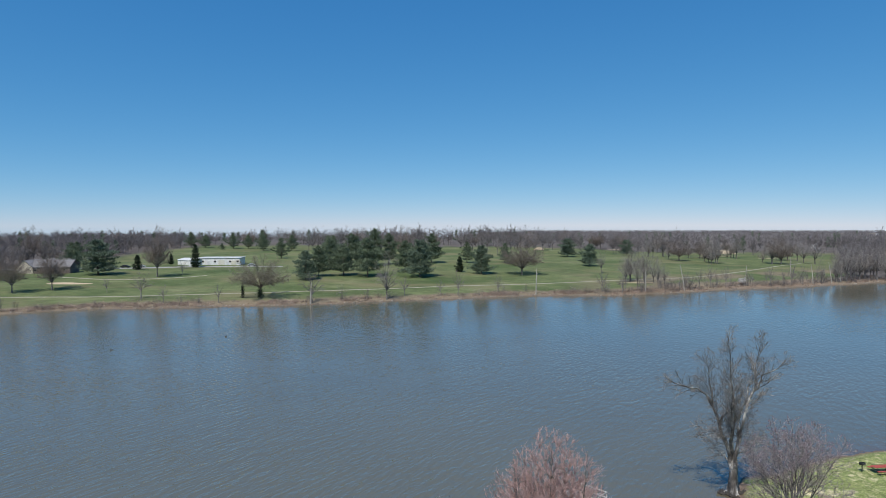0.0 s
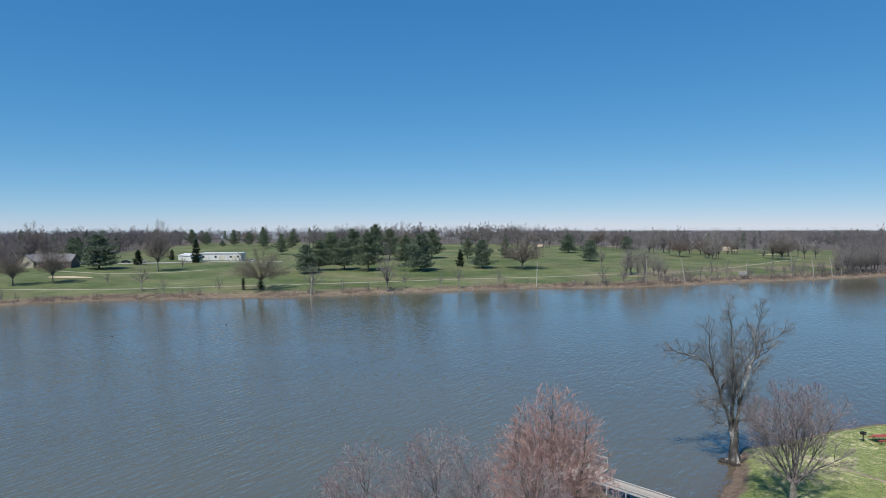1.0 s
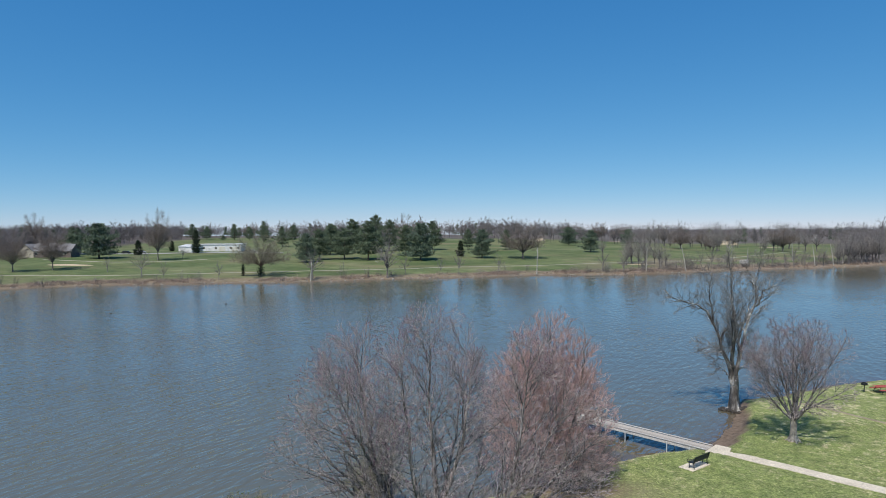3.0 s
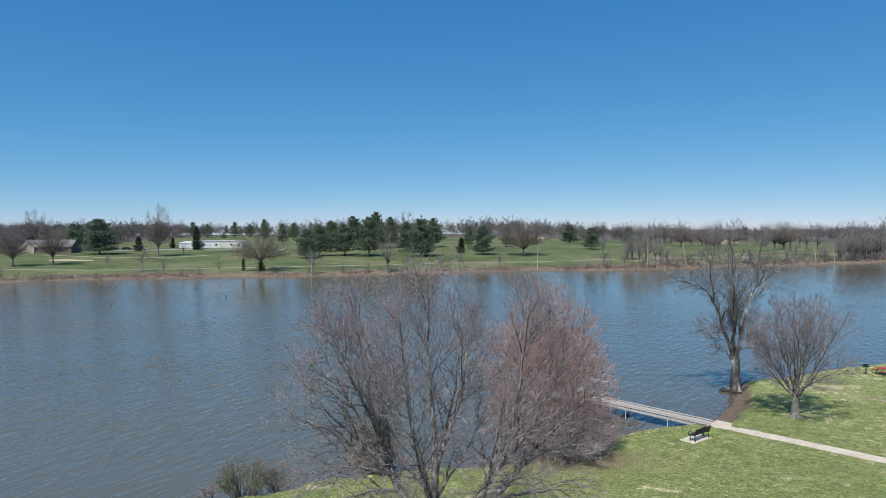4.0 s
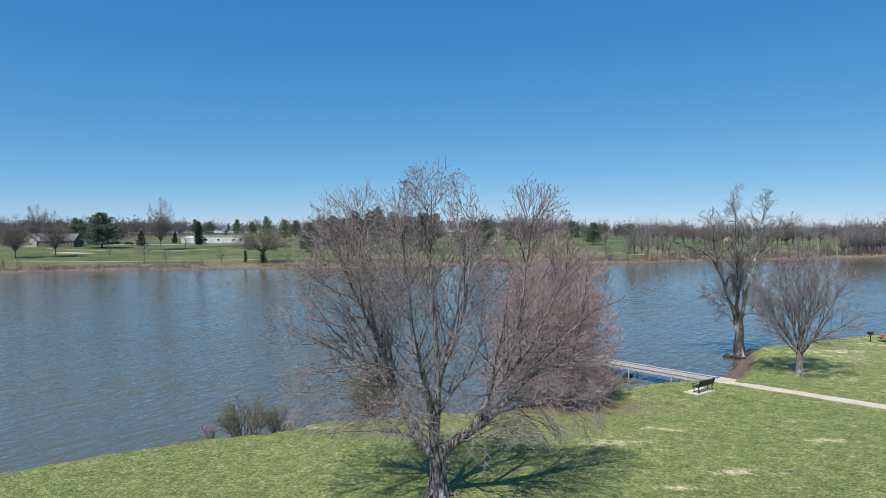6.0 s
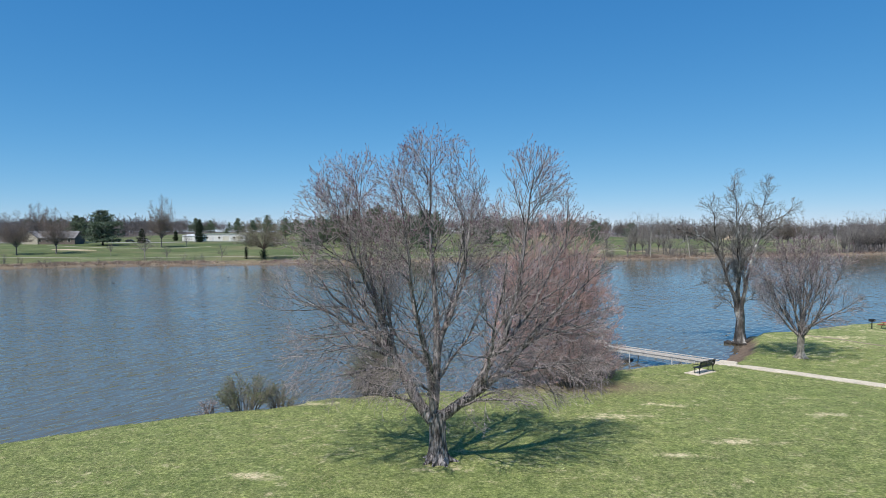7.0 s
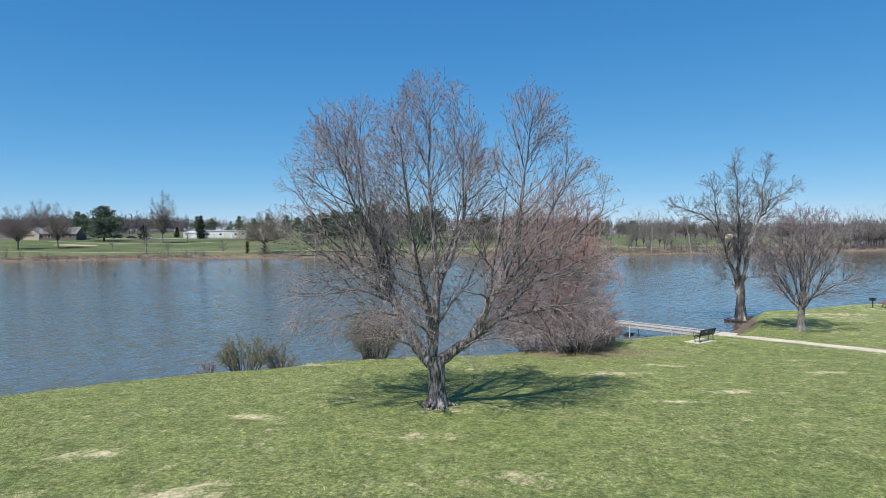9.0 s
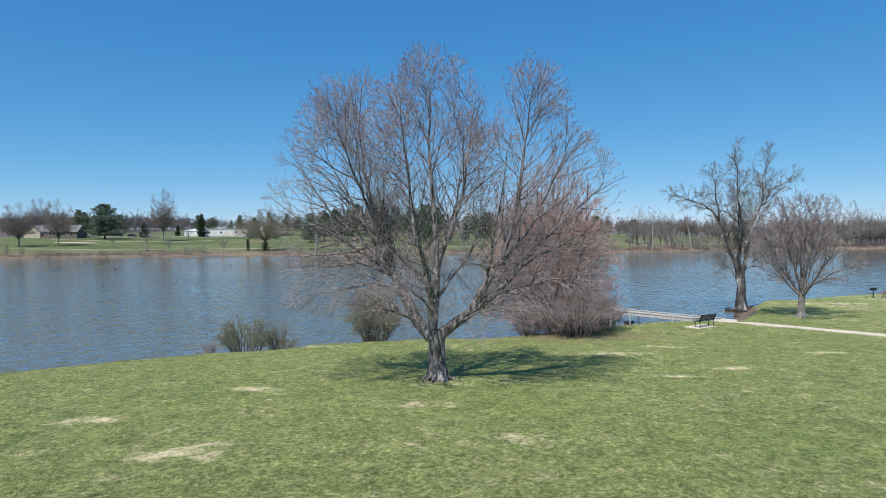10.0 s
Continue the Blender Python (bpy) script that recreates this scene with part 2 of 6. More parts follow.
M = {
    "ground": ground_material(), "grass": grass_material(), "water": water_material(),
    "bark": simple("grey_brown_bark", (0.072, 0.065, 0.060), (0.255, 0.235, 0.218), 2.6, 0.9, fine=9, stretch=(1, 1, 0.14), relief=0.09, hard=0.14),
    "bark_maple": maple_bark(),
    "bark_pale": simple("pale_mottled_bark", (0.12, 0.102, 0.085), (0.40, 0.37, 0.325), 1.1, 0.85, fine=9, stretch=(1, 1, 0.4), relief=0.03),
    "bark_syc": sycamore_bark(),
    "wet_rock": simple("wet_dark_rock", (0.028, 0.024, 0.020), (0.085, 0.072, 0.060), 3.0, 0.6, fine=9, relief=0.02),
    "bark_dark": simple("dark_bark", (0.075, 0.06, 0.048), (0.17, 0.14, 0.115), 1.5, 0.9, fine=10, stretch=(1, 1, 0.3), relief=0.02),
    "birch": simple("bleached_snag_wood", (0.34, 0.31, 0.27), (0.62, 0.58, 0.51), 1.2, 0.85, fine=6, stretch=(1, 1, 0.3), relief=0.02),
    "twig": simple("maple_twigs", (0.250, 0.202, 0.196), (0.470, 0.395, 0.385), 0.8, 0.7, island=0.35),
    "bud": simple("red_maple_buds", (0.118, 0.048, 0.082), (0.210, 0.092, 0.138), 1.0, 0.65, island=0.4),
    "brush": simple("pale_reddish_brush", (0.25, 0.200, 0.195), (0.45, 0.380, 0.365), 0.6, 0.8, island=0.35),
    "twig_cypress": simple("cypress_twigs", (0.380, 0.236, 0.215), (0.580, 0.395, 0.362), 0.7, 0.8, island=0.35),
    "twig_grey": simple("grey_twigs", (0.175, 0.155, 0.140), (0.34, 0.31, 0.28), 0.5, 0.8, island=0.3),
    "twig_dark": simple("dark_grey_twigs", (0.125, 0.112, 0.104), (0.27, 0.250, 0.232), 0.5, 0.8, island=0.3),
    "twig_brown": simple("brown_twigs", (0.150, 0.118, 0.100), (0.27, 0.225, 0.195), 0.5, 0.85, island=0.3),
    # distance haze over the far trees is put into this greyer twig colour
    "twig_far": simple("far_hazed_twigs", (0.135, 0.118, 0.115), (0.225, 0.204, 0.202), 0.03, 0.95, island=0.3),
    "twig_olive": simple("olive_budding_twigs", (0.185, 0.164, 0.122), (0.325, 0.292, 0.222), 0.5, 0.8, island=0.3),
    "leaf": simple("young_green_leaves", (0.085, 0.105, 0.030), (0.175, 0.19, 0.062), 1.5, 0.6, island=0.35),
    "needle": simple("pine_needles", (0.062, 0.090, 0.056), (0.150, 0.190, 0.110), 0.35, 0.7, island=0.4),
    "needle_blue": simple("blue_green_pine_needles", (0.066, 0.100, 0.070), (0.160, 0.205, 0.135), 0.35, 0.7, island=0.4),
    "cedar": simple("cedar_foliage", (0.016, 0.028, 0.013), (0.036, 0.052, 0.024), 0.5, 0.75, island=0.4),
    "reed": simple("dry_reeds", (0.24, 0.175, 0.138), (0.43, 0.335, 0.265), 0.12, 0.85, island=0.35),
    "concrete": simple("weathered_concrete", (0.57, 0.49, 0.375), (0.72, 0.635, 0.50), 0.6, 0.9, fine=9, relief=0.004),
    "plank": simple("weathered_deck_boards", (0.33, 0.29, 0.245), (0.50, 0.45, 0.385), 1.2, 0.85, fine=16, stretch=(1, 1, 1), relief=0.004),
    "beam": simple("grey_timber_beam", (0.42, 0.40, 0.37), (0.60, 0.58, 0.54), 1.5, 0.85, fine=12, relief=0.004),
    "steel": simple("galvanised_steel", (0.55, 0.56, 0.57), (0.72, 0.73, 0.74), 3, 0.55, 0.15, 0.5, fine=20),
    "black_metal": simple("black_coated_metal", (0.012, 0.013, 0.014), (0.028, 0.029, 0.030), 3, 0.45, 0.0, 0.5, fine=30),
    "red_paint": simple("faded_red_boards", (0.33, 0.055, 0.045), (0.47, 0.10, 0.075), 2, 0.7, fine=14),
    "stone": simple("shore_stones", (0.20, 0.175, 0.15), (0.40, 0.36, 0.315), 1.4, 0.9, fine=6, island=0.3),
    "dirt": simple("worn_dirt", (0.24, 0.20, 0.12), (0.40, 0.34, 0.22), 0.7, 0.95, fine=5),
    "sand": simple("bunker_sand", (0.44, 0.34, 0.22), (0.62, 0.50, 0.34), 0.2, 0.95, fine=3),
    "gravel": simple("pale_gravel_path", (0.27, 0.255, 0.18), (0.40, 0.375, 0.28), 0.15, 0.95, fine=2),
    "asphalt": simple("worn_pale_asphalt", (0.30, 0.29, 0.275), (0.42, 0.41, 0.39), 0.1, 0.95, fine=1.5),
    "white_wall": simple("white_siding", (0.70, 0.69, 0.66), (0.80, 0.79, 0.77), 0.3, 0.6, fine=3, stretch=(4, 4, 0.2)),
    "tan_wall": simple("tan_siding", (0.42, 0.36, 0.28), (0.52, 0.46, 0.37), 0.4, 0.8, fine=3),
    "brick_wall": simple("brown_brick", (0.145, 0.115, 0.098), (0.23, 0.185, 0.16), 0.5, 0.9, fine=5),
    "roof": simple("grey_shingles", (0.17, 0.165, 0.165), (0.26, 0.25, 0.25), 0.5, 0.9, fine=5),
    "roof_white": simple("pale_metal_roof", (0.60, 0.60, 0.59), (0.72, 0.72, 0.71), 0.3, 0.5, fine=3),
    "dark_glass": simple("dark_window_glass", (0.02, 0.022, 0.025), (0.035, 0.038, 0.042), 2, 0.1, spec=0.5),
    "paint_dark": simple("dark_car_paint", (0.02, 0.022, 0.026), (0.03, 0.032, 0.036), 2, 0.25, spec=0.5),
    "paint_silver": simple("silver_car_paint", (0.42, 0.43, 0.44), (0.50, 0.51, 0.52), 2, 0.3, 0.4, 0.5),
    "rubber": simple("tyre_rubber", (0.015, 0.015, 0.015), (0.025, 0.025, 0.025), 4, 0.85),
    "blossom": simple("white_blossom", (0.62, 0.58, 0.55), (0.78, 0.75, 0.72), 0.5, 0.7, island=0.15),
    "cream": simple("cream_paint", (0.58, 0.55, 0.46), (0.68, 0.65, 0.56), 1, 0.6),
    "feather": simple("dark_waterfowl_plumage", (0.03, 0.028, 0.025), (0.07, 0.06, 0.05), 6, 0.7),
}


# ---- mesh helpers ----
from mathutils import kdtree

def mesh_np(name, V, F, smooth=False, **attrs):
    me = bpy.data.meshes.new(name)
    V, F = np.asarray(V, np.float32), np.asarray(F, np.int32)
    me.vertices.add(len(V))
    me.vertices.foreach_set("co", V.ravel())
    me.loops.add(F.size)
    me.loops.foreach_set("vertex_index", F.ravel())
    me.polygons.add(len(F))
    me.polygons.foreach_set("loop_start", np.arange(0, F.size, F.shape[1], dtype=np.int32))
    if smooth:
        me.polygons.foreach_set("use_smooth", np.ones(len(F), bool))
    for key, values in attrs.items():
        a = me.attributes.new(key, "FLOAT", "POINT")
        a.data.foreach_set("value", np.asarray(values, np.float32))
    me.update(calc_edges=True)
    return me


def part(name, data, material, parent=None, label=""):
    if isinstance(data, bmesh.types.BMesh):
        me = bpy.data.meshes.new(name)
        data.to_mesh(me)
        data.free()
    else:
        me = data
    if not me.materials:
        me.materials.append(material)
    ob = new(name, me)
    ob.parent = parent
    return tagged(ob, label)


def thing(name, place, label, category, group="", kind=""):
    ob = new(name)
    ob.empty_display_size = 0.2
    ob.matrix_basis = place if isinstance(place, Matrix) else pose(*place)
    return tagged(ob, label, category, group, kind)


def box(sx, sy, sz, at=(0, 0, 0), bevel=0.0, turn=None):
    """A bevelled box of that size; at is the centre of its underside."""
    bm = bmesh.new()
    bmesh.ops.create_cube(bm, size=1)
    bmesh.ops.scale(bm, vec=(sx, sy, sz), verts=bm.verts)
    bmesh.ops.translate(bm, vec=(0, 0, sz / 2), verts=bm.verts)
    if bevel:
        bmesh.ops.bevel(bm, geom=bm.edges[:], offset=bevel, segments=1, affect="EDGES")
    if turn is not None:
        bmesh.ops.transform(bm, matrix=turn, verts=bm.verts)
    bmesh.ops.translate(bm, vec=at, verts=bm.verts)
    return bm


def merge(*bms):
    out = bmesh.new()
    for b in bms:
        tmp = bpy.data.meshes.new("tmp")
        b.to_mesh(tmp)
        b.free()
        out.from_mesh(tmp)
        bpy.data.meshes.remove(tmp)
    return out


def tube_bm(points, r, sides=8):
    """A round bar along a line of points."""
    P = np.array([points], float)
    R = np.full(P.shape[:2], r)
    V, F = tubes(P, R, sides)
    bm = bmesh.new()
    vs = [bm.verts.new(v) for v in V]
    for f in F:
        bm.faces.new([vs[i] for i in f])
    bm.faces.new(vs[:sides][::-1])
    bm.faces.new(vs[-sides:])
    return bm


def unit(a):
    return a / np.maximum(np.linalg.norm(a, axis=-1, keepdims=True), 1e-9)


def tubes(P, R, sides):
    """Tapered tubes along m lines of n points."""
    m, n, _ = P.shape
    T = np.empty_like(P)
    T[:, 1:-1] = P[:, 2:] - P[:, :-2]
    T[:, 0], T[:, -1] = P[:, 1] - P[:, 0], P[:, -1] - P[:, -2]
    T = unit(T)
    main = T.mean(1)
    ref = np.where(np.abs(main[:, 2:3]) > 0.8, np.array([[1.0, 0, 0]]), np.array([[0, 0, 1.0]]))[:, None]
    U = unit(np.cross(T, np.broadcast_to(ref, T.shape)))
    W = np.cross(T, U)
    a = np.arange(sides) * 2 * np.pi / sides
    ring = U[:, :, None] * np.cos(a)[:, None] + W[:, :, None] * np.sin(a)[:, None]
    V = (P[:, :, None] + ring * R[:, :, None, None]).reshape(-1, 3)
    i = np.arange(n - 1)[:, None] * sides
    j = np.arange(sides)[None]
    k = (j + 1) % sides
    quad = np.stack([i + j, i + k, i + k + sides, i + j + sides], -1).reshape(-1, 4)
    F = (np.arange(m)[:, None, None] * n * sides + quad[None]).reshape(-1, 4)
    return V, F


def join(*pairs):
    Vs, Fs, base = [], [], 0
    for V, F in pairs:
        Vs.append(V)
        Fs.append(F + base)
        base += len(V)
    return np.concatenate(Vs), np.concatenate(Fs)


def bezier(points, n):
    """A smooth line of n points through a few guide points."""
    p = np.array(points, float)
    d = np.r_[0, np.cumsum(np.linalg.norm(np.diff(p, axis=0), axis=1))]
    q = np.linspace(0, d[-1], n * 4)
    line = np.stack([np.interp(q, d, p[:, c]) for c in range(3)], 1)
    w = max(3, n // 2) | 1
    pad = np.concatenate([np.repeat(line[:1], w, 0), line, np.repeat(line[-1:], w, 0)])
    soft = np.stack([np.convolve(pad[:, c], np.ones(2 * w + 1) / (2 * w + 1), "valid") for c in range(3)], 1)
    soft[0], soft[-1] = p[0], p[-1]
    return soft[np.linspace(0, len(soft) - 1, n).round().astype(int)]


def sprout(rng, P, R, count, t0, t1, ratio, angle, up=0.15, wander=0.12, n=5, taper=0.25, thick=0.6, least=0.004, fall=0.5, out=0.0, centre=None, lo=0.0):
    """Side shoots on m lines: count on each, between t0 and t1 of its length."""
    m, k, _ = P.shape
    idx = np.repeat(np.arange(m), count)
    c = len(idx)
    t = t0 + (t1 - t0) * (np.tile(np.arange(count), m) + rng.random(c)) / count
    f = t * (k - 1)
    i = np.minimum(f.astype(int), k - 2)
    w = (f - i)[:, None]
    start = P[idx, i] * (1 - w) + P[idx, i + 1] * w
    tan = unit(P[idx, i + 1] - P[idx, i])
    length = np.linalg.norm(np.diff(P, axis=1), axis=2).sum(1)[idx]
    side = rng.normal(size=(c, 3))
    side -= (side * tan).sum(1, keepdims=True) * tan
    side = unit(side)
    if centre is not None:
        away = start - centre
        away[:, 2] = 0
        side = unit(side + out * unit(away))
    a = np.radians(angle) * rng.uniform(0.65, 1.3, c)[:, None]
    d = unit(tan * np.cos(a) + side * np.sin(a) + np.array([0, 0, 1.0]) * up)
    L = np.maximum(length * ratio * (1 - fall * t) * rng.uniform(0.55, 1.25, c), lo)
    r0 = np.maximum((R[idx, i] * (1 - w[:, 0]) + R[idx, i + 1] * w[:, 0]) * thick, least)
    Q = np.empty((c, n, 3))
    Q[:, 0] = start
    for s in range(1, n):
        d = unit(d + rng.normal(size=(c, 3)) * wander + np.array([0, 0, 1.0]) * up * 1.3 / (n - 1))
        Q[:, s] = Q[:, s - 1] + d * (L / (n - 1))[:, None]
    RR = r0[:, None] * np.linspace(1, taper, n)[None]
    return Q, np.maximum(RR, least * 0.6)


def tufts(rng, at, size, count, up=0.3, wide=0.5):
    """Loose sprays of small pointed blades round each place."""
    at = np.repeat(at, count, 0)
    c = len(at)
    d = unit(rng.normal(size=(c, 3)) + np.array([0, 0, up]))
    s = unit(np.cross(d, rng.normal(size=(c, 3))))
    L = size * rng.uniform(0.6, 1.3, c)[:, None]
    at = at + rng.normal(size=(c, 3)) * size * 0.35
    V = np.stack([at - s * L * wide * 0.5, at + s * L * wide * 0.5, at + d * L], 1).reshape(-1, 3)
    return V, np.arange(c * 3).reshape(-1, 3)


def buds(rng, tips, r):
    """Small eight-faced buds."""
    c = len(tips)
    o = np.array([(1, 0, 0), (-1, 0, 0), (0, 1, 0), (0, -1, 0), (0, 0, 1.5), (0, 0, -1.5)])
    V = (tips[:, None] + o[None] * (r * rng.uniform(0.6, 1.4, c))[:, None, None]).reshape(-1, 3)
    f = np.array([(0, 2, 4), (2, 1, 4), (1, 3, 4), (3, 0, 4), (2, 0, 5), (1, 2, 5), (3, 1, 5), (0, 3, 5)])
    return V, (np.arange(c)[:, None, None] * 6 + f[None]).reshape(-1, 3)


def in_blobs(rng, count, blobs, shell=0.35):
    """Random places inside a union of ellipsoids (centre, radii), denser towards the skin."""
    vol = np.array([b[3] * b[4] * b[5] * (b[6] if len(b) > 6 else 1.0) for b in blobs])
    pick = rng.choice(len(blobs), count, p=vol / vol.sum())
    centres, radii = np.array([b[:3] for b in blobs]), np.array([b[3:6] for b in blobs])
    c, r = centres[pick], radii[pick]
    return c + unit(rng.normal(size=(count, 3))) * (rng.random((count, 1)) ** shell) * r


def reach_out(rng, lines, points, step, n=5, least=0.006, gain=0.010, first=2, lift=0.25, sway=0.045):
    """Branches that leave the nearest wood inward of and below each point and curve out to it."""
    nodes = np.concatenate([P[:, first if k == 0 else 1:].reshape(-1, 3) for k, (P, R) in enumerate(lines)])
    rads = np.concatenate([R[:, first if k == 0 else 1:].ravel() for k, (P, R) in enumerate(lines)])
    tans = np.concatenate([unit(np.gradient(P, axis=1))[:, first if k == 0 else 1:].reshape(-1, 3) for k, (P, R) in enumerate(lines)])
    tree = kdtree.KDTree(len(nodes))
    for i, p in enumerate(nodes):
        tree.insert(p, i)
    tree.balance()
    heart = points * np.array([0, 0, 0.68])
    q = points - unit(points - heart) * step * 0.5 - np.array([0, 0, lift]) * step
    idx = np.array([tree.find(p)[1] for p in q])
    start, tan = nodes[idx], tans[idx]
    d = np.linalg.norm(points - start, axis=1, keepdims=True)
    ctrl = start + unit(tan + np.array([0, 0, 0.10])) * d * 0.36
    u = np.linspace(0, 1, n)[None, :, None]
    Q = start[:, None] * (1 - u) ** 2 + ctrl[:, None] * 2 * u * (1 - u) + points[:, None] * u * u
    Q[:, 1:] += rng.normal(size=(len(points), n - 1, 3)) * d[:, None] * sway
    r0 = np.maximum(np.minimum(rads[idx] * 0.75, least + gain * d[:, 0]), least)
    return Q, r0[:, None] + (least * 0.7 - r0[:, None]) * np.linspace(0, 1, n)[None] ** 0.8


def depth_in(p, blobs):
    """Under 1 inside a union of ellipsoids, over 1 outside it."""
    b = np.array([q[:6] for q in blobs])
    return np.sqrt((((p[..., None, :] - b[:, :3]) / b[:, 3:6]) ** 2).sum(-1)).min(-1)


def ramify(rng, P, R, blobs, levels, least, low=0.0, droop=0.0, out=0.5, open_heart=0.0, heart_top=6.0):
    """Side shoots upon side shoots, long, straight and rising, that end at the skin of the crown.
    levels: spacing, length, angle, points, lift, wander, first place along the parent, thickness."""
    done = []
    for level, (spacing, length, angle, n, lift, wander, t0, thick) in enumerate(levels):
        m, k, _ = P.shape
        long = np.linalg.norm(np.diff(P, axis=1), axis=2).sum(1)
        count = np.maximum(1, (long * (1 - t0) / spacing + rng.random(m)).astype(int))
        idx = np.repeat(np.arange(m), count)
        order = np.concatenate([np.arange(c) for c in count])
        c = len(idx)
        t = np.clip(t0 + (1 - t0) * (order + rng.random(c)) / count[idx], 0, 0.985)
        f = t * (k - 1)
        i = np.minimum(f.astype(int), k - 2)
        w = (f - i)[:, None]
        start = P[idx, i] * (1 - w) + P[idx, i + 1] * w
        tan = unit(P[idx, i + 1] - P[idx, i])
        ref = unit(np.cross(tan, np.array([0.31, 0.17, 0.05]) + rng.normal(size=(c, 3)) * 0.05))
        other = np.cross(tan, ref)
        turn = (order * 2.4 + rng.uniform(0, 6.28, m)[idx] + rng.normal(size=c) * 0.5)[:, None]
        side = ref * np.cos(turn) + other * np.sin(turn)
        away = start * np.array([1, 1, 0])
        side = side + out * unit(away) * np.minimum(1, np.linalg.norm(away, axis=1, keepdims=True))
        side = unit(side - (side * tan).sum(1, keepdims=True) * tan)
        a = np.radians(angle) * rng.uniform(0.7, 1.25, c)[:, None]
        d = unit(tan * np.cos(a) + side * np.sin(a))
        up = np.where(start[:, 2] > low, lift, lift * 0.35 - droop)[:, None] * np.array([0, 0, 1.0])
        L = length * (1 - 0.55 * t) * rng.uniform(0.6, 1.25, c)
        L = np.minimum(L, 0.75 * long[idx])
        dirs = np.empty((c, n - 1, 3))
        for s in range(n - 1):
            d = unit(d + up + rng.normal(size=(c, 3)) * wander)
            dirs[:, s] = d
        Q = np.concatenate([start[:, None], start[:, None] + np.cumsum(dirs, 1) * (L / (n - 1))[:, None, None]], 1)
        outside = depth_in(Q, blobs) > rng.uniform(0.9, 1.07, c)[:, None]
        outside[:, 0] = False
        first = np.where(outside.any(1), outside.argmax(1), n - 1)
        scale = np.where(outside.any(1), np.maximum((first - 0.45) / (n - 1), 0.12), 1.0)
        Q = start[:, None] + (Q - start[:, None]) * scale[:, None, None]
        d0 = depth_in(start, blobs)
        keep = (L * scale > 0.12 * length) & (d0 < 1.12)
        if level:
            keep &= rng.random(c) > open_heart * (1 - np.clip(d0 / 0.85, 0, 1) ** 2) * np.clip((heart_top - start[:, 2]) / 3 + 1, 0, 1) * np.where(start[:, 2] < low, 0.35, 1.0)
        r0 = np.minimum((R[idx, i] * (1 - w[:, 0]) + R[idx, i + 1] * w[:, 0]) * 0.8, least + thick * L * scale)
        r0 = np.maximum(r0, least)
        S = least * 0.8 + (r0 - least * 0.8)[:, None] * np.linspace(1, 0, n)[None] ** 0.9
        P, R = Q[keep], S[keep]
        done.append((P, R))
    return done


# ---- ground and water ----
NEAR = np.array([(-400, -120), (-80, -19), (-45, 14.6), (-30, 27.65), (-22, 35.1), (-18.2, 38.0), (-13.2, 40.8), (-7, 43.3), (-2.9, 44.6), (2.9, 45.6), (5.5, 47.4), (8, 48.9), (10.5, 50.2), (12.5, 52.2), (15.7, 53.9), (19.5, 55.2), (22.0, 57.2), (23.3, 58.8), (26.4, 63.0), (28.5, 66.9), (29.7, 70.0), (31.8, 72.0), (36, 73.2), (41, 76.2), (46.2, 78.6), (52, 80.7), (80, 88), (400, 140)])
FAR = np.array([(-500, 120), (-200, 162), (-145.5, 190), (-134.5, 199), (-118.7, 206), (-100, 208), (-81, 212), (-62.5, 216), (-43, 222), (-27.5, 229), (-3, 237), (19, 245), (42, 251), (63, 250), (90, 261), (114, 274), (147, 284), (178, 298), (203, 310), (300, 350), (600, 430)])


def sm(a, b, v):
    v = np.clip((v - a) / (b - a), 0, 1)
    return v * v * (3 - 2 * v)


def ripple(x, y, size, seed):
    """Soft bumps of about that size, between -1 and 1."""
    g = np.random.default_rng(seed)
    out = 0
    for _ in range(5):
        a, f, p = g.uniform(0, 6.28), g.uniform(0.6, 1.6) * 6.28 / size, g.uniform(0, 6.28)
        out = out + np.sin((x * np.cos(a) + y * np.sin(a)) * f + p)
    return out / 5


def near_shore(x):
    return np.interp(x, NEAR[:, 0], NEAR[:, 1]) + 0.28 * ripple(x, 0, 3.1, 5)


def far_shore(x):
    return np.interp(x, FAR[:, 0], FAR[:, 1]) + 1.1 * ripple(x, 0, 23, 6) + 0.5 * ripple(x, 0, 7, 8)


def near_z(x, y):
    d = (near_shore(x) - y) * 0.85
    g = np.interp(y, [-60, 0, 22, 30, 38, 45, 55, 80, 120], [4, 2.9, 2.15, 1.82, 1.43, 1.08, 0.96, 0.93, 0.95]) + 0.04 * ripple(x, y, 6, 9) - 0.025 * np.clip(-x - 4, 0, 22)
    w = np.where(x < -9, 2.2, 1.3 + sm(19.5, 22.0, x) * (2.9 - 1.3 * sm(29.5, 32.5, x)))
    return np.where(d > 0, g * sm(-0.1, w, d) ** (1 + 0.5 * sm(19.5, 22.0, x)), np.maximum(-2.5, d * 0.35)), d


def far_z(x, y):
    s = y - far_shore(x)
    hill = np.interp(s, [-20, 0, 1, 4, 12, 70, 100, 145, 430, 620, 1000, 4700], [-2.5, 0, 0.45, 0.95, 1.5, 4.1, 5.2, 6.4, 11.4, 10, -2, -62])
    low = np.interp(s, [-20, 0, 1, 4, 12, 70, 145, 430, 700, 1200, 4000], [-2.5, 0, 0.45, 0.95, 1.4, 2.6, 3.8, 6, 6.5, 5.5, -16])
    k = sm(60, 190, x)
    return hill * (1 - k) + low * k + 0.35 * sm(20, 80, s) * ripple(x, y, 60, 11), s


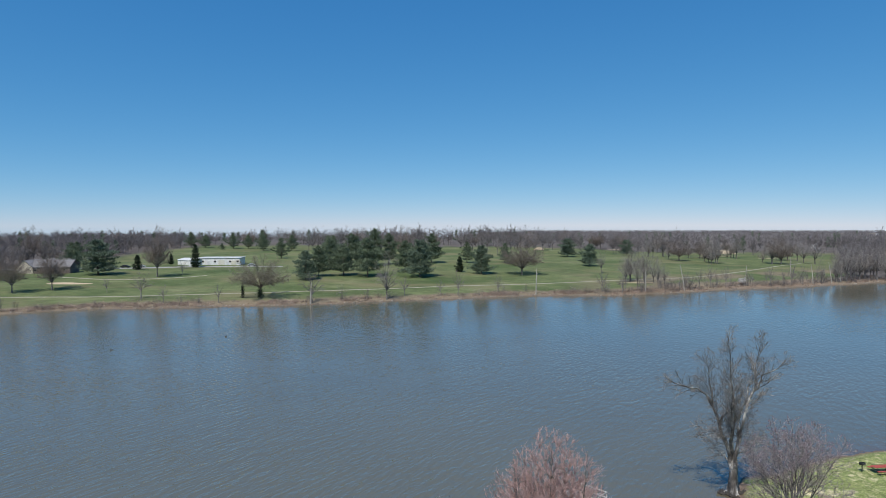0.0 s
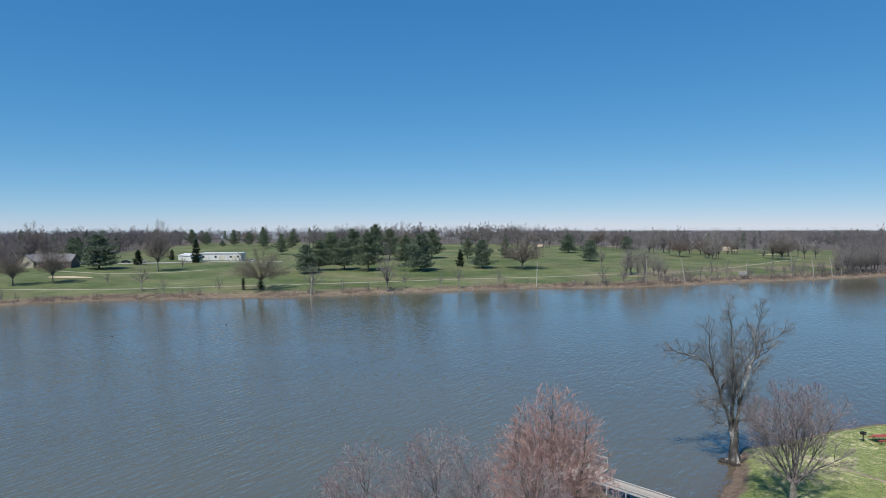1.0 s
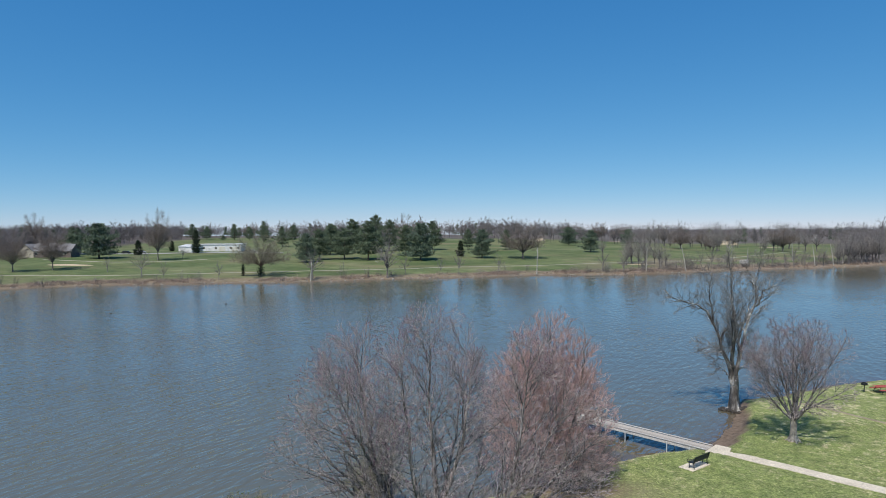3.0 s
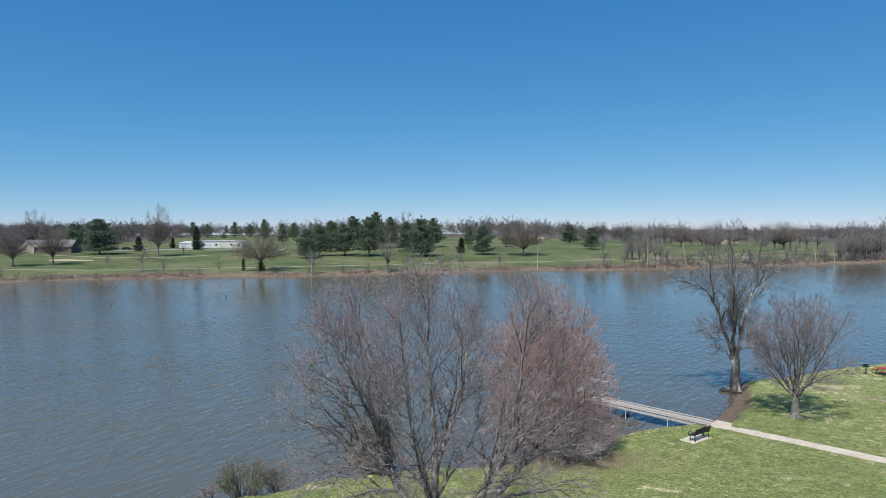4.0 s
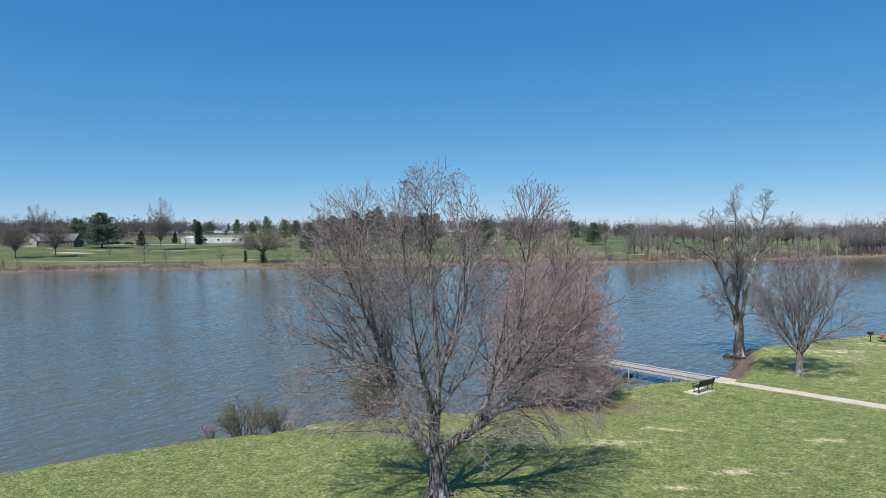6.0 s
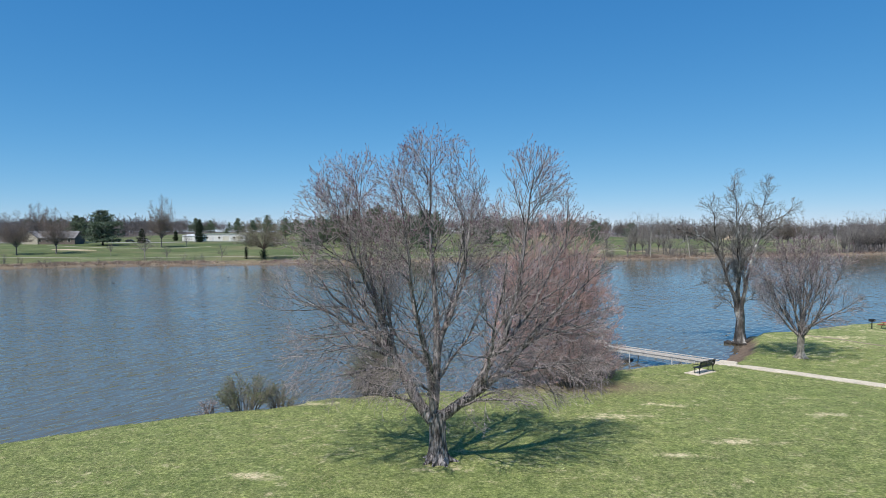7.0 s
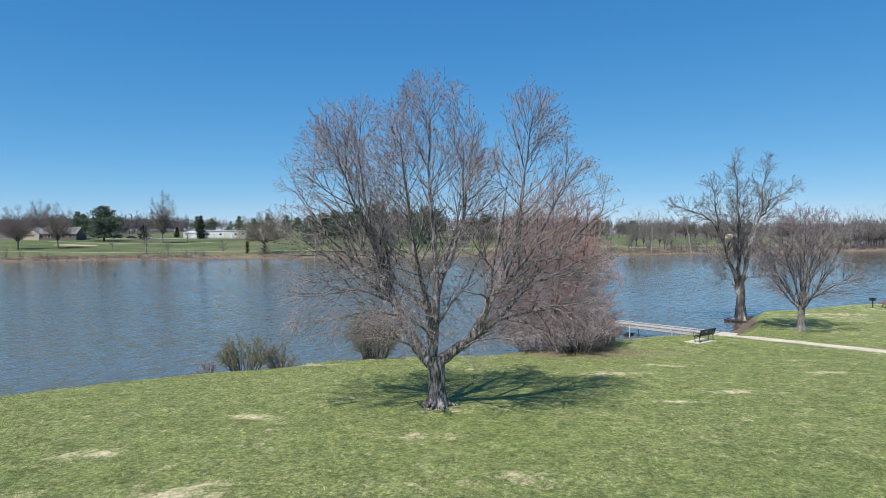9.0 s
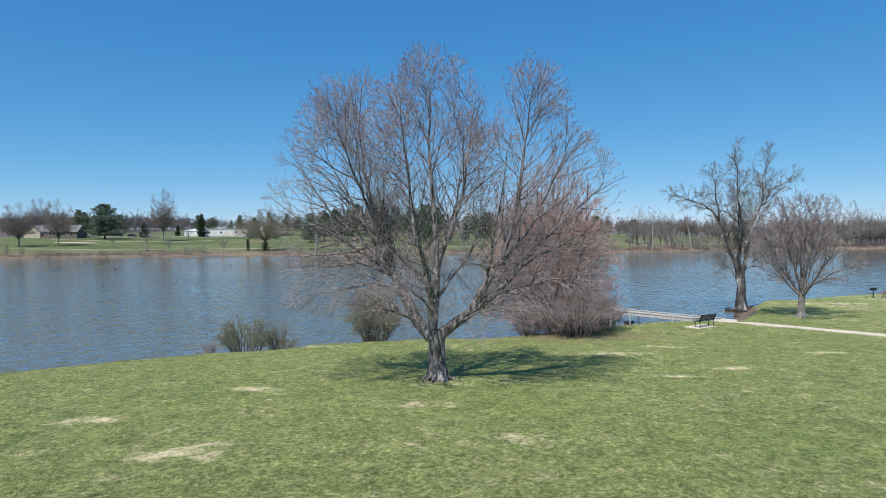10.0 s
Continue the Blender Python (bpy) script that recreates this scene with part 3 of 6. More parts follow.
def ground_z(x, y):
    x, y = np.asarray(x, float), np.asarray(y, float)
    n, _ = near_z(x, y)
    f, _ = far_z(x, y)
    return np.where(y < (near_shore(x) + far_shore(x)) / 2, n, f)


def gz(x, y):
    return float(ground_z(x, y))


# worn straw patches on the lawn: x, y, half length, half width
DRY = [(-11.3, 23.6, 1.7, 0.5), (-6.6, 20.2, 1.6, 1.0), (-7.3, 28.2, 1.2, 0.6), (10.2, 31.0, 1.6, 0.5), (13.4, 33.0, 1.5, 0.6), (-0.6, 25.5, 1.5, 0.45), (20.9, 42.5, 1.6, 0.4),
       (20.7, 38.3, 2.2, 0.5), (9.0, 37.5, 2.2, 0.9), (-13.5, 19.5, 2.0, 0.8), (2.5, 21.5, 1.2, 0.5), (-9.8, 40.5, 3.5, 0.6), (12.5, 40.5, 2.5, 0.6), (36.5, 66.0, 5.0, 1.2), (24, 33, 2.5, 0.6), (-0.2, 28.9, 1.3, 0.45)]


def dryness(x, y):
    v = np.zeros(np.shape(x))
    for cx, cy, a, b in DRY:
        v = np.maximum(v, 1 - sm(0.1, 1.6, np.hypot((x - cx) / a, (y - cy) / b)))
    _, d = near_z(x, y)
    thatch = 0.16 + 0.22 * ripple(x, y, 11, 61) + 0.24 * sm(22, 32, x) + 0.75 * sm(1.9, 0.9, d) * sm(24, 18, x)
    return np.clip(np.maximum(v, thatch), 0, 1)


def axis_steps(*spans):
    out = [np.arange(a, b, s) for a, b, s in spans]
    return np.unique(np.concatenate(out).round(3))


def build_ground():
    grow = np.array([4700, 3600, 2700, 2000, 1500, 1150, 900, 720])
    gx = np.r_[-grow, axis_steps((-600, -240, 24), (-240, -46, 5), (-46, 72, 0.45), (72, 300, 5), (300, 620, 24)), grow[::-1]]
    gy = np.r_[-grow[2:], axis_steps((-600, -40, 40), (-40, -2, 6), (-2, 14, 1.5), (14, 90, 0.45), (90, 186, 8), (186, 330, 1.6), (330, 560, 6), (560, 700, 20)), grow[::-1]]
    X, Y = np.meshgrid(gx, gy)
    x, y = X.ravel(), Y.ravel()
    z = ground_z(x, y)
    _, d = near_z(x, y)
    _, s = far_z(x, y)
    far = s > -30
    w = len(gx)
    i = (np.arange(len(gy) - 1)[:, None] * w + np.arange(w - 1)[None]).ravel()
    F = np.stack([i, i + 1, i + w + 1, i + w], 1)
    edge = 0.5 * (ripple(x, y, 40, 21) + ripple(x, y, 15, 22))
    woods = np.maximum(np.maximum(sm(535, 560, y + 30 * edge), sm(-212, -232, x + 12 * edge) * sm(285, 300, y)), sm(-6, 14, x - 0.606 * (y - 4) + 10 * edge) * sm(4, 9, s) * sm(150, 190, x))
    mud = sm(0.9, 0.3, d) * sm(-3, 0, d + 2.5)
    cove = (x > 20.3) & (x < 31)
    mud = np.where(cove, sm(3.5, 2.5, d + 0.7 * ripple(x, y, 2.5, 31) + 1.2 * sm(29, 31, x)), mud)
    mud = np.where(far, sm(1.2, 0.4, s), mud)
    shrub = np.exp(-(((x - 8) / 5.5) ** 2 + ((y - 45.5) / 2.2) ** 2) * 1.4)
    me = mesh_np("ground", np.stack([x, y, z], 1), F, True, dry=np.where(far, 0, dryness(x, y)), fairway=np.where(far, 1.0, 0.0),
                 rough=np.where(far, sm(12, 4, s + 5 * edge - 9 * sm(40, 90, x)) * 0.8 + 0.75 * sm(40, 75, x) * sm(-0.05, 0.35, ripple(x, y, 45, 41)) * sm(75, 45, s), np.clip(shrub * 1.3, 0, 0.9)),
                 litter=np.where(far, woods, 0), mud=np.clip(mud, 0, 1))
    tagged(part("ground", me, M["ground"]), "grassy park lawn and golf course around a lake", "ground", kind="structure")


build_ground()


def build_water():
    gx = axis_steps((-900, -60, 60), (-60, 80, 0.7), (80, 901, 60))
    gy = axis_steps((-270, 20, 30), (20, 92, 0.7), (92, 570, 30))
    X, Y = np.meshgrid(gx, gy)
    x, y = X.ravel(), Y.ravel()
    w = len(gx)
    i = (np.arange(len(gy) - 1)[:, None] * w + np.arange(w - 1)[None]).ravel()
    _, d = near_z(x, y)
    shoal = np.exp(np.minimum(d, 0) / np.where(x < 21, 3.6, 1.6)) * sm(-9, 10, x)
    me = mesh_np("water", np.stack([x, y, 0 * x], 1), np.stack([i, i + 1, i + w + 1, i + w], 1), True, shoal=shoal)
    tagged(part("water", me, M["water"]), "grey-green lake water with small wind ripples", "water", kind="structure")


build_water()


def ribbon(points, width, lift, n=80, thick=0.25):
    """A flat strip that follows the ground, with sides that go down into it."""
    line = bezier([(x, y, 0) for x, y in points], n)[:, :2]
    t = unit(np.gradient(line, axis=0))
    nrm = np.stack([-t[:, 1], t[:, 0]], 1)
    w = width / 2 * (1 + 0.06 * np.random.default_rng(3).normal(size=(n, 1)))
    cols = []
    for k in (-1.0, -0.34, 0.34, 1.0):
        p = line + nrm * w * k
        cols.append(np.c_[p, ground_z(p[:, 0], p[:, 1]) + lift])
    lo = [c - np.array([0, 0, thick]) for c in (cols[0], cols[-1])]
    rings = np.stack([lo[0], *cols, lo[1]], 1)
    V = rings.reshape(-1, 3)
    i = (np.arange(n - 1)[:, None] * 6 + np.arange(5)[None]).ravel()
    return mesh_np("ribbon", V, np.stack([i, i + 6, i + 7, i + 1], 1))


# ---- paths ----
U = np.array([0.728, -0.686])          # along the dock and the concrete path, away from the water
W = np.array([0.686, 0.728])           # across it
JUNCTION = np.array([21.3, 53.3])


def slab(name, corner_list, top, thick, material, label, category, kind="structure"):
    bm = bmesh.new()
    lo = [bm.verts.new((*c, top - thick)) for c in corner_list]
    hi = [bm.verts.new((*c, top)) for c in corner_list]
    n = len(lo)
    bm.faces.new(hi)
    bm.faces.new(lo[::-1])
    for a in range(n):
        b = (a + 1) % n
        bm.faces.new((lo[a], lo[b], hi[b], hi[a]))
    bmesh.ops.recalc_face_normals(bm, faces=bm.faces)
    bmesh.ops.bevel(bm, geom=[e for e in bm.edges if e.verts[0].co.z > top - 0.01 and e.verts[1].co.z > top - 0.01], offset=0.012, segments=1, affect="EDGES")
    ob = part(name, bm, material)
    return tagged(ob, label, category, kind=kind)


def concrete_path():
    base = thing("pavement", (0, 0, 0), "pale concrete footpath leading from the dock across the lawn", "path", kind="structure")
    w = 0.60
    for k in range(26):
        a, b = JUNCTION + U * (0.6 + 1.5 * k + 0.008), JUNCTION + U * (0.6 + 1.5 * (k + 1) - 0.008)
        c = [a - W * w, b - W * w, b + W * w, a + W * w]
        bm = bmesh.new()
        zs = [gz(*p) + 0.045 for p in c]
        hi = [bm.verts.new((*p, z)) for p, z in zip(c, zs)]
        lo = [bm.verts.new((*p, z - 0.14)) for p, z in zip(c, zs)]
        bm.faces.new(hi)
        for i in range(4):
            j = (i + 1) % 4
            bm.faces.new((lo[i], lo[j], hi[j], hi[i]))
        bmesh.ops.recalc_face_normals(bm, faces=bm.faces)
        part("slab", bm, M["concrete"], base)
    c0 = JUNCTION
    pts = [c0 - W * 0.85 - U * 0.75, c0 - W * 2.0 - U * 0.35, c0 - W * 2.0 + U * 0.55, c0 - W * 0.75 + U * 1.1, c0 + U * 0.6 + W * 0.68, c0 + W * 1.35 + U * 0.45, c0 + W * 1.3 - U * 0.75]
    bm = bmesh.new()
    hi = [bm.verts.new((*p, 1.0)) for p in pts]
    lo = [bm.verts.new((*p, 0.75)) for p in pts]
    bm.faces.new(hi)
    for i in range(len(pts)):
        j = (i + 1) % len(pts)
        bm.faces.new((lo[i], lo[j], hi[j], hi[i]))
    bmesh.ops.recalc_face_normals(bm, faces=bm.faces)
    part("landing_slab", bm, M["concrete"], base)


concrete_path()
PAD = np.array([18.15, 50.05])
BX, BY = np.array([0.79, 0.61]), np.array([-0.61, 0.79])     # along the bench, and the way it faces
slab("bench_pad", [PAD + BX * a * 1.15 + BY * b * 0.58 for a, b in ((-1, -1), (1, -1), (1, 1), (-1, 1))], gz(*PAD) + 0.06, 0.2, M["concrete"], "pale concrete pad under the park bench", "pavement")
tagged(part("dirt_trail", ribbon([(34.5, 68.2), (37.0, 64.8), (39.2, 61.1), (44, 53), (50, 45)], 0.55, 0.02), M["dirt"]), "narrow worn dirt trail in the grass", "trail", kind="structure")
tagged(part("cart_path", ribbon([(-260, 186), (-200, 205), (-163, 217), (-128, 228), (-107, 229), (-85, 229), (-64, 239), (-48, 246), (-26, 255), (-3, 265), (21, 276), (48, 286), (75, 283), (112, 299), (158, 349), (202, 399), (224, 414)], 1.5, 0.05, 200), M["gravel"]), "pale gravel cart path along the far shore", "path", kind="structure")
tagged(part("fairway_track", ribbon([(-185, 272), (-169, 269), (-149, 265), (-133, 276), (-118, 288)], 1.6, 0.05, 60), M["gravel"]), "pale gravel track across the fairway", "path", kind="structure")
tagged(part("road", ribbon([(-235, 300), (-205, 303), (-176, 311), (-164, 319), (-148, 325), (-116, 329), (-96, 336)], 5.0, 0.05, 60), M["asphalt"]), "pale access road beside the long white building", "road", kind="structure")


# ---- trees ----
def trunk_mesh(points, radii, sides=16, flute=0.12, seed=1):
    """A fluted, flared trunk along a few guide points."""
    n = 14
    line = bezier(points, n)
    r = np.interp(np.linspace(0, 1, n), np.linspace(0, 1, len(radii)), radii)
    V, F = tubes(line[None], r[None], sides)
    V = V.reshape(n, sides, 3)
    a = np.arange(sides) * 2 * np.pi / sides
    g = np.random.default_rng(seed)
    lobes = sum(np.sin(a * k + g.uniform(0, 6)) for k in (3, 5, 7)) / 3
    low = np.linspace(1.6, 0.5, n)[:, None]
    V = line[:, None] + (V - line[:, None]) * (1 + flute * low * lobes[None])[..., None]
    return V.reshape(-1, 3), F


def limb_set(guides, r0, n=12, crook=0.0):
    P = np.stack([bezier(g, n) for g in guides])
    if crook:
        g = np.random.default_rng(len(guides))
        w = np.cumsum(g.normal(size=P.shape), 1) * crook
        w -= w[:, :1] + (w[:, -1:] - w[:, :1]) * np.linspace(0, 1, n)[None, :, None]
        P = P + w
        for i in range(1, len(P)):
            old = P[:i].reshape(-1, 3)
            gap = np.linalg.norm(old - P[i, 0], axis=1)
            if gap.min() < 0.9:
                P[i] += (old[gap.argmin()] - P[i, 0]) * np.linspace(1, 0, n)[:, None]
    q = np.linspace(1, 0, n) ** 1.35
    R = np.stack([max(min(0.009, r * 0.3), r * 0.05) * (1 - q) + r * q for r in r0])
    return P, R


def fan(rng, count, fork, spread, height, lean=0.0, sag=0.35, low=98):
    """Limbs that rise from a fork and end all over a rounded crown."""
    out = []
    mid = fork + (height - fork) * 0.42
    for k in range(count):
        a = 2.4 * k + rng.uniform(-0.3, 0.3)
        phi = radians(low) * math.sqrt((k + 0.15) / count)
        r = spread * math.sin(phi) * rng.uniform(0.85, 1.05)
        top = mid + math.cos(phi) * (height - mid) * rng.uniform(0.92, 1.0)
        x, y = math.cos(a), math.sin(a)
        b = fork * rng.uniform(0.85, 1.1)
        out.append([(0, 0, b), (x * r * 0.16, y * r * 0.16, b + (top - b) * 0.22 + 0.04 * height), (x * r * (0.38 + sag * 0.3), y * r * (0.38 + sag * 0.3), b + (top - b) * 0.58 + 0.03 * height), (x * r + lean, y * r, top)])
    return out


def bare_tree(name, place, label, trunk, limbs, seed, blobs, bark, twig, bud=None, bud_r=0.02, bud_count=0, limb_r=0.16, bark_limb=None, levels=(), tip=0.006, crook=0.05, low=0.0, droop=0.0, out=0.5, open_heart=0.0, heart_top=6.0, fringe=None):
    """Trunk and limbs, then branches, twigs and buds out to the skin of the crown."""
    rng = np.random.default_rng(seed)
    base = thing(name, place, label, "tree")
    P, R = limb_set(limbs, [limb_r * q for q in rng.uniform(0.75, 1.1, len(limbs))] if isinstance(limb_r, float) else limb_r, 16, crook)
    if trunk is not None:
        part("trunk", mesh_np("trunk", *trunk, True), bark, base)
        foot = np.hypot(*trunk[0][:16, :2].T).mean()
        for k in range(7):
            a, long = 0.9 * k + rng.uniform(-0.25, 0.25), foot * rng.uniform(1.4, 2.0)
            c, s = math.cos(a), math.sin(a)
            line = bezier([(c * foot * 0.55, s * foot * 0.55, foot * 0.75), (c * foot * 0.95, s * foot * 0.95, foot * 0.28), (c * long * 0.75, s * long * 0.75 + 0.05, 0.07), (c * long, s * long, -0.06)], 8)
            part("root", mesh_np("root", *tubes(line[None], (foot * np.linspace(0.30, 0.07, 8))[None], 7), True), bark, base)
    for i in range(len(P)):
        part("limb", mesh_np("limb", *tubes(P[i:i + 1], R[i:i + 1], 9), True), bark_limb or bark, base)
    groups = ramify(rng, P, R, blobs, levels, tip, low, droop, out, open_heart, heart_top)
    wood = 2 if len(groups) > 3 else 1
    if fringe:
        groups += ramify(rng, P, R, [fringe], [(0.30, 1.3, 62, 6, 0.0, 0.12, 0.02, 0.004), (0.15, 0.55, 42, 3, 0.0, 0.1, 0.1, 0.003), (0.13, 0.25, 40, 2, 0.0, 0.1, 0.1, 0.003)], tip, 99.0, 0.07, 0.4)
    tagged(part("branch_mass", mesh_np("branches", *join(*[tubes(Q, S, 5 - k) for k, (Q, S) in enumerate(groups[:wood])]), True), bark_limb or bark, base), kind="stuff")
    tagged(part("crown", mesh_np("crown", *join(*[tubes(Q, S, 3) for Q, S in groups[wood:]]), True), twig, base), kind="stuff")
    if bud is not None:
        e = np.concatenate([Q[:, -1] for Q, S in groups[wood:]])
        high = (e[:, 2] - e[:, 2].min()) / np.ptp(e[:, 2])
        e = e[rng.random(len(e)) < 1.3 * high - 0.25]
        e = e[rng.permutation(len(e))[:bud_count]]
        tagged(part("bud_mass", mesh_np("buds", *buds(rng, e, bud_r)), bud, base), kind="stuff")
    return base


# the big multi-stemmed maple on the lawn
MX, MY = -0.27, 29.7
MAPLE_LIMBS = [
    [(-0.25, 0, 1.8), (-0.82, 0.1, 2.5), (-1.29, 0.2, 3.2), (-1.76, 0.3, 4.05), (-2.46, 0.4, 5.5), (-3.0, 0.5, 8.4), (-3.5, 0.6, 12.0)],
    [(0.0, 0, 1.9), (0.05, -0.05, 3.0), (-0.15, -0.1, 3.95), (-0.26, -0.15, 4.9), (-0.7, -0.2, 6.4), (-1.25, -0.3, 9.2), (-1.5, -0.4, 11.9)],
    [(0.05, 0.05, 1.9), (0.2, 0.1, 3.2), (0.1, 0.1, 4.4), (0.22, 0.15, 5.4), (0.02, 0.2, 6.7), (-0.2, 0.2, 10.0), (-0.3, 0.2, 13.2)],
    [(0.15, 0.12, 4.8), (0.3, 0.2, 5.4), (0.9, 0.3, 6.3), (1.25, 0.4, 8.0), (1.45, 0.5, 10.2), (1.6, 0.6, 12.1)],
    [(0.2, 0, 1.8), (0.88, -0.1, 2.15), (1.35, -0.2, 2.55), (2.1, -0.3, 3.25), (3.0, -0.2, 3.95), (3.9, 0.1, 5.3), (5.3, 0.3, 6.9), (7.0, 0.5, 8.3)],
    [(1.3, -0.2, 2.5), (1.9, -0.35, 3.75), (2.3, -0.45, 4.4), (2.5, -0.5, 4.9), (3.05, -0.6, 6.55), (3.45, -0.65, 9.6), (3.9, -0.7, 12.2)],
    [(2.5, -0.5, 4.9), (3.6, -0.2, 5.9), (4.6, 0.0, 7.6), (5.3, 0.2, 9.3), (5.7, 0.3, 10.6)],
    [(-1.9, 0.3, 4.3), (-2.8, 0.2, 5.3), (-4.1, 0.1, 6.6), (-5.4, 0.1, 8.2), (-6.0, 0.1, 9.4)],
    [(-2.0, 0.35, 4.6), (-3.3, 0.5, 5.5), (-5.0, 0.7, 6.4), (-7.0, 0.9, 7.2)],
    [(-1.8, 0.3, 4.1), (-2.8, 0.0, 4.7), (-3.9, -0.2, 4.95), (-5.6, -0.4, 4.7)],
    [(-1.4, 0.2, 3.4), (-2.1, -0.3, 3.75), (-3.2, -0.8, 3.9), (-4.6, -1.2, 3.6)],
    [(-0.15, -0.1, 3.9), (-0.9, -0.2, 4.7), (-1.94, -0.4, 5.5), (-2.3, -0.6, 7.4), (-2.5, -0.8, 9.8)],
    [(-0.1, -0.1, 3.5), (-0.4, -1.2, 4.9), (-0.8, -2.4, 6.8), (-1.0, -3.4, 9.8)],
    [(2.1, -0.3, 3.3), (2.3, -1.4, 4.8), (2.5, -2.5, 6.8), (2.8, -3.2, 9.6)],
    [(0.1, 0.1, 4.2), (0.4, 1.2, 5.6), (0.9, 2.4, 7.8), (1.1, 3.5, 11.0)],
    [(-1.7, 0.3, 3.9), (-2.1, 1.5, 5.2), (-2.5, 2.8, 7.2), (-2.8, 3.6, 10.2)],
    [(1.6, -0.2, 2.8), (2.4, 1.1, 4.0), (3.4, 2.4, 5.8), (4.3, 3.2, 8.4)],
    [(-0.6, 0.1, 2.3), (-1.5, -0.9, 2.9), (-2.6, -1.9, 3.4), (-3.8, -2.5, 3.5)],
    [(0.9, -0.1, 2.2), (1.7, -1.3, 2.8), (2.6, -2.5, 3.3), (3.5, -3.3, 3.4)],
    [(0.05, -0.1, 2.8), (-0.3, -1.4, 3.5), (-0.7, -2.6, 4.0), (-1.2, -3.6, 4.3)],
    [(2.6, -0.3, 3.6), (3.7, -0.6, 4.1), (4.9, -0.9, 4.4), (6.3, -1.0, 4.5)],
    [(3.3, -0.1, 4.4), (4.5, 0.5, 5.2), (5.7, 0.8, 5.9), (7.2, 1.0, 6.4)],
    [(0.15, 0.1, 3.3), (0.8, 0.7, 4.3), (1.6, 1.3, 5.4), (2.0, 1.8, 7.4)],
    [(-2.3, 0.35, 5.2), (-3.3, 0.3, 7.2), (-4.5, 0.3, 9.2), (-5.0, 0.3, 10.6)],
    [(-2.7, 0.45, 6.5), (-3.4, -0.6, 8.4), (-4.0, -1.2, 10.2), (-4.3, -1.4, 11.6)],
]
bare_tree("maple_tree", (MX, MY, gz(MX, MY) - 0.06), "large bare maple with red spring buds on the lawn",
          trunk_mesh([(0, 0, 0), (0.02, 0, 0.5), (0.0, 0, 1.2), (0.0, 0, 2.15)], [0.50, 0.38, 0.33, 0.35, 0.33], flute=0.26), MAPLE_LIMBS, 7,
          [(-3.4, 0.3, 9.0, 2.6, 3.4, 4.3), (-0.1, 0, 9.7, 2.4, 3.8, 4.5), (3.9, -0.3, 9.0, 1.9, 2.8, 4.4), (-4.5, 0.2, 8.5, 2.2, 2.6, 3.2), (5.5, 0.3, 7.5, 2.2, 2.6, 3.2), (-5.2, 0.3, 6.9, 2.2, 2.6, 2.6), (0, 0, 5.4, 6.5, 4.8, 2.7), (-0.5, -2.5, 8, 3.0, 2.2, 3.2), (0.5, 2.6, 8.5, 3.2, 2.2, 3.6), (-4.3, -0.6, 4.3, 2.6, 2.2, 1.6), (4.3, -0.8, 4.1, 2.8, 2.2, 1.6)],
          M["bark_maple"], M["twig"], M["bud"], 0.0165, 26000, [0.27, 0.19, 0.22, 0.13, 0.26, 0.19, 0.10, 0.11, 0.10, 0.09, 0.07, 0.09, 0.10, 0.10, 0.11, 0.10, 0.10, 0.07, 0.07, 0.07, 0.08, 0.08, 0.08, 0.09, 0.08],
          tip=0.0062, crook=0.035, low=4.6, droop=0.10, out=0.35,
          open_heart=0.88, heart_top=7.5, fringe=(0, 0, 3.9, 6.6, 4.6, 2.6),
          levels=[(0.32, 3.2, 42, 8, 0.03, 0.045, 0.20, 0.0105), (0.24, 1.8, 36, 6, 0.035, 0.045, 0.10, 0.006), (0.175, 0.80, 34, 4, 0.04, 0.06, 0.1, 0.0035), (0.20, 0.32, 32, 2, 0.05, 0.1, 0.15, 0.003)])

# bald cypress at the water's edge
CX, CY = 7.0, 47.8


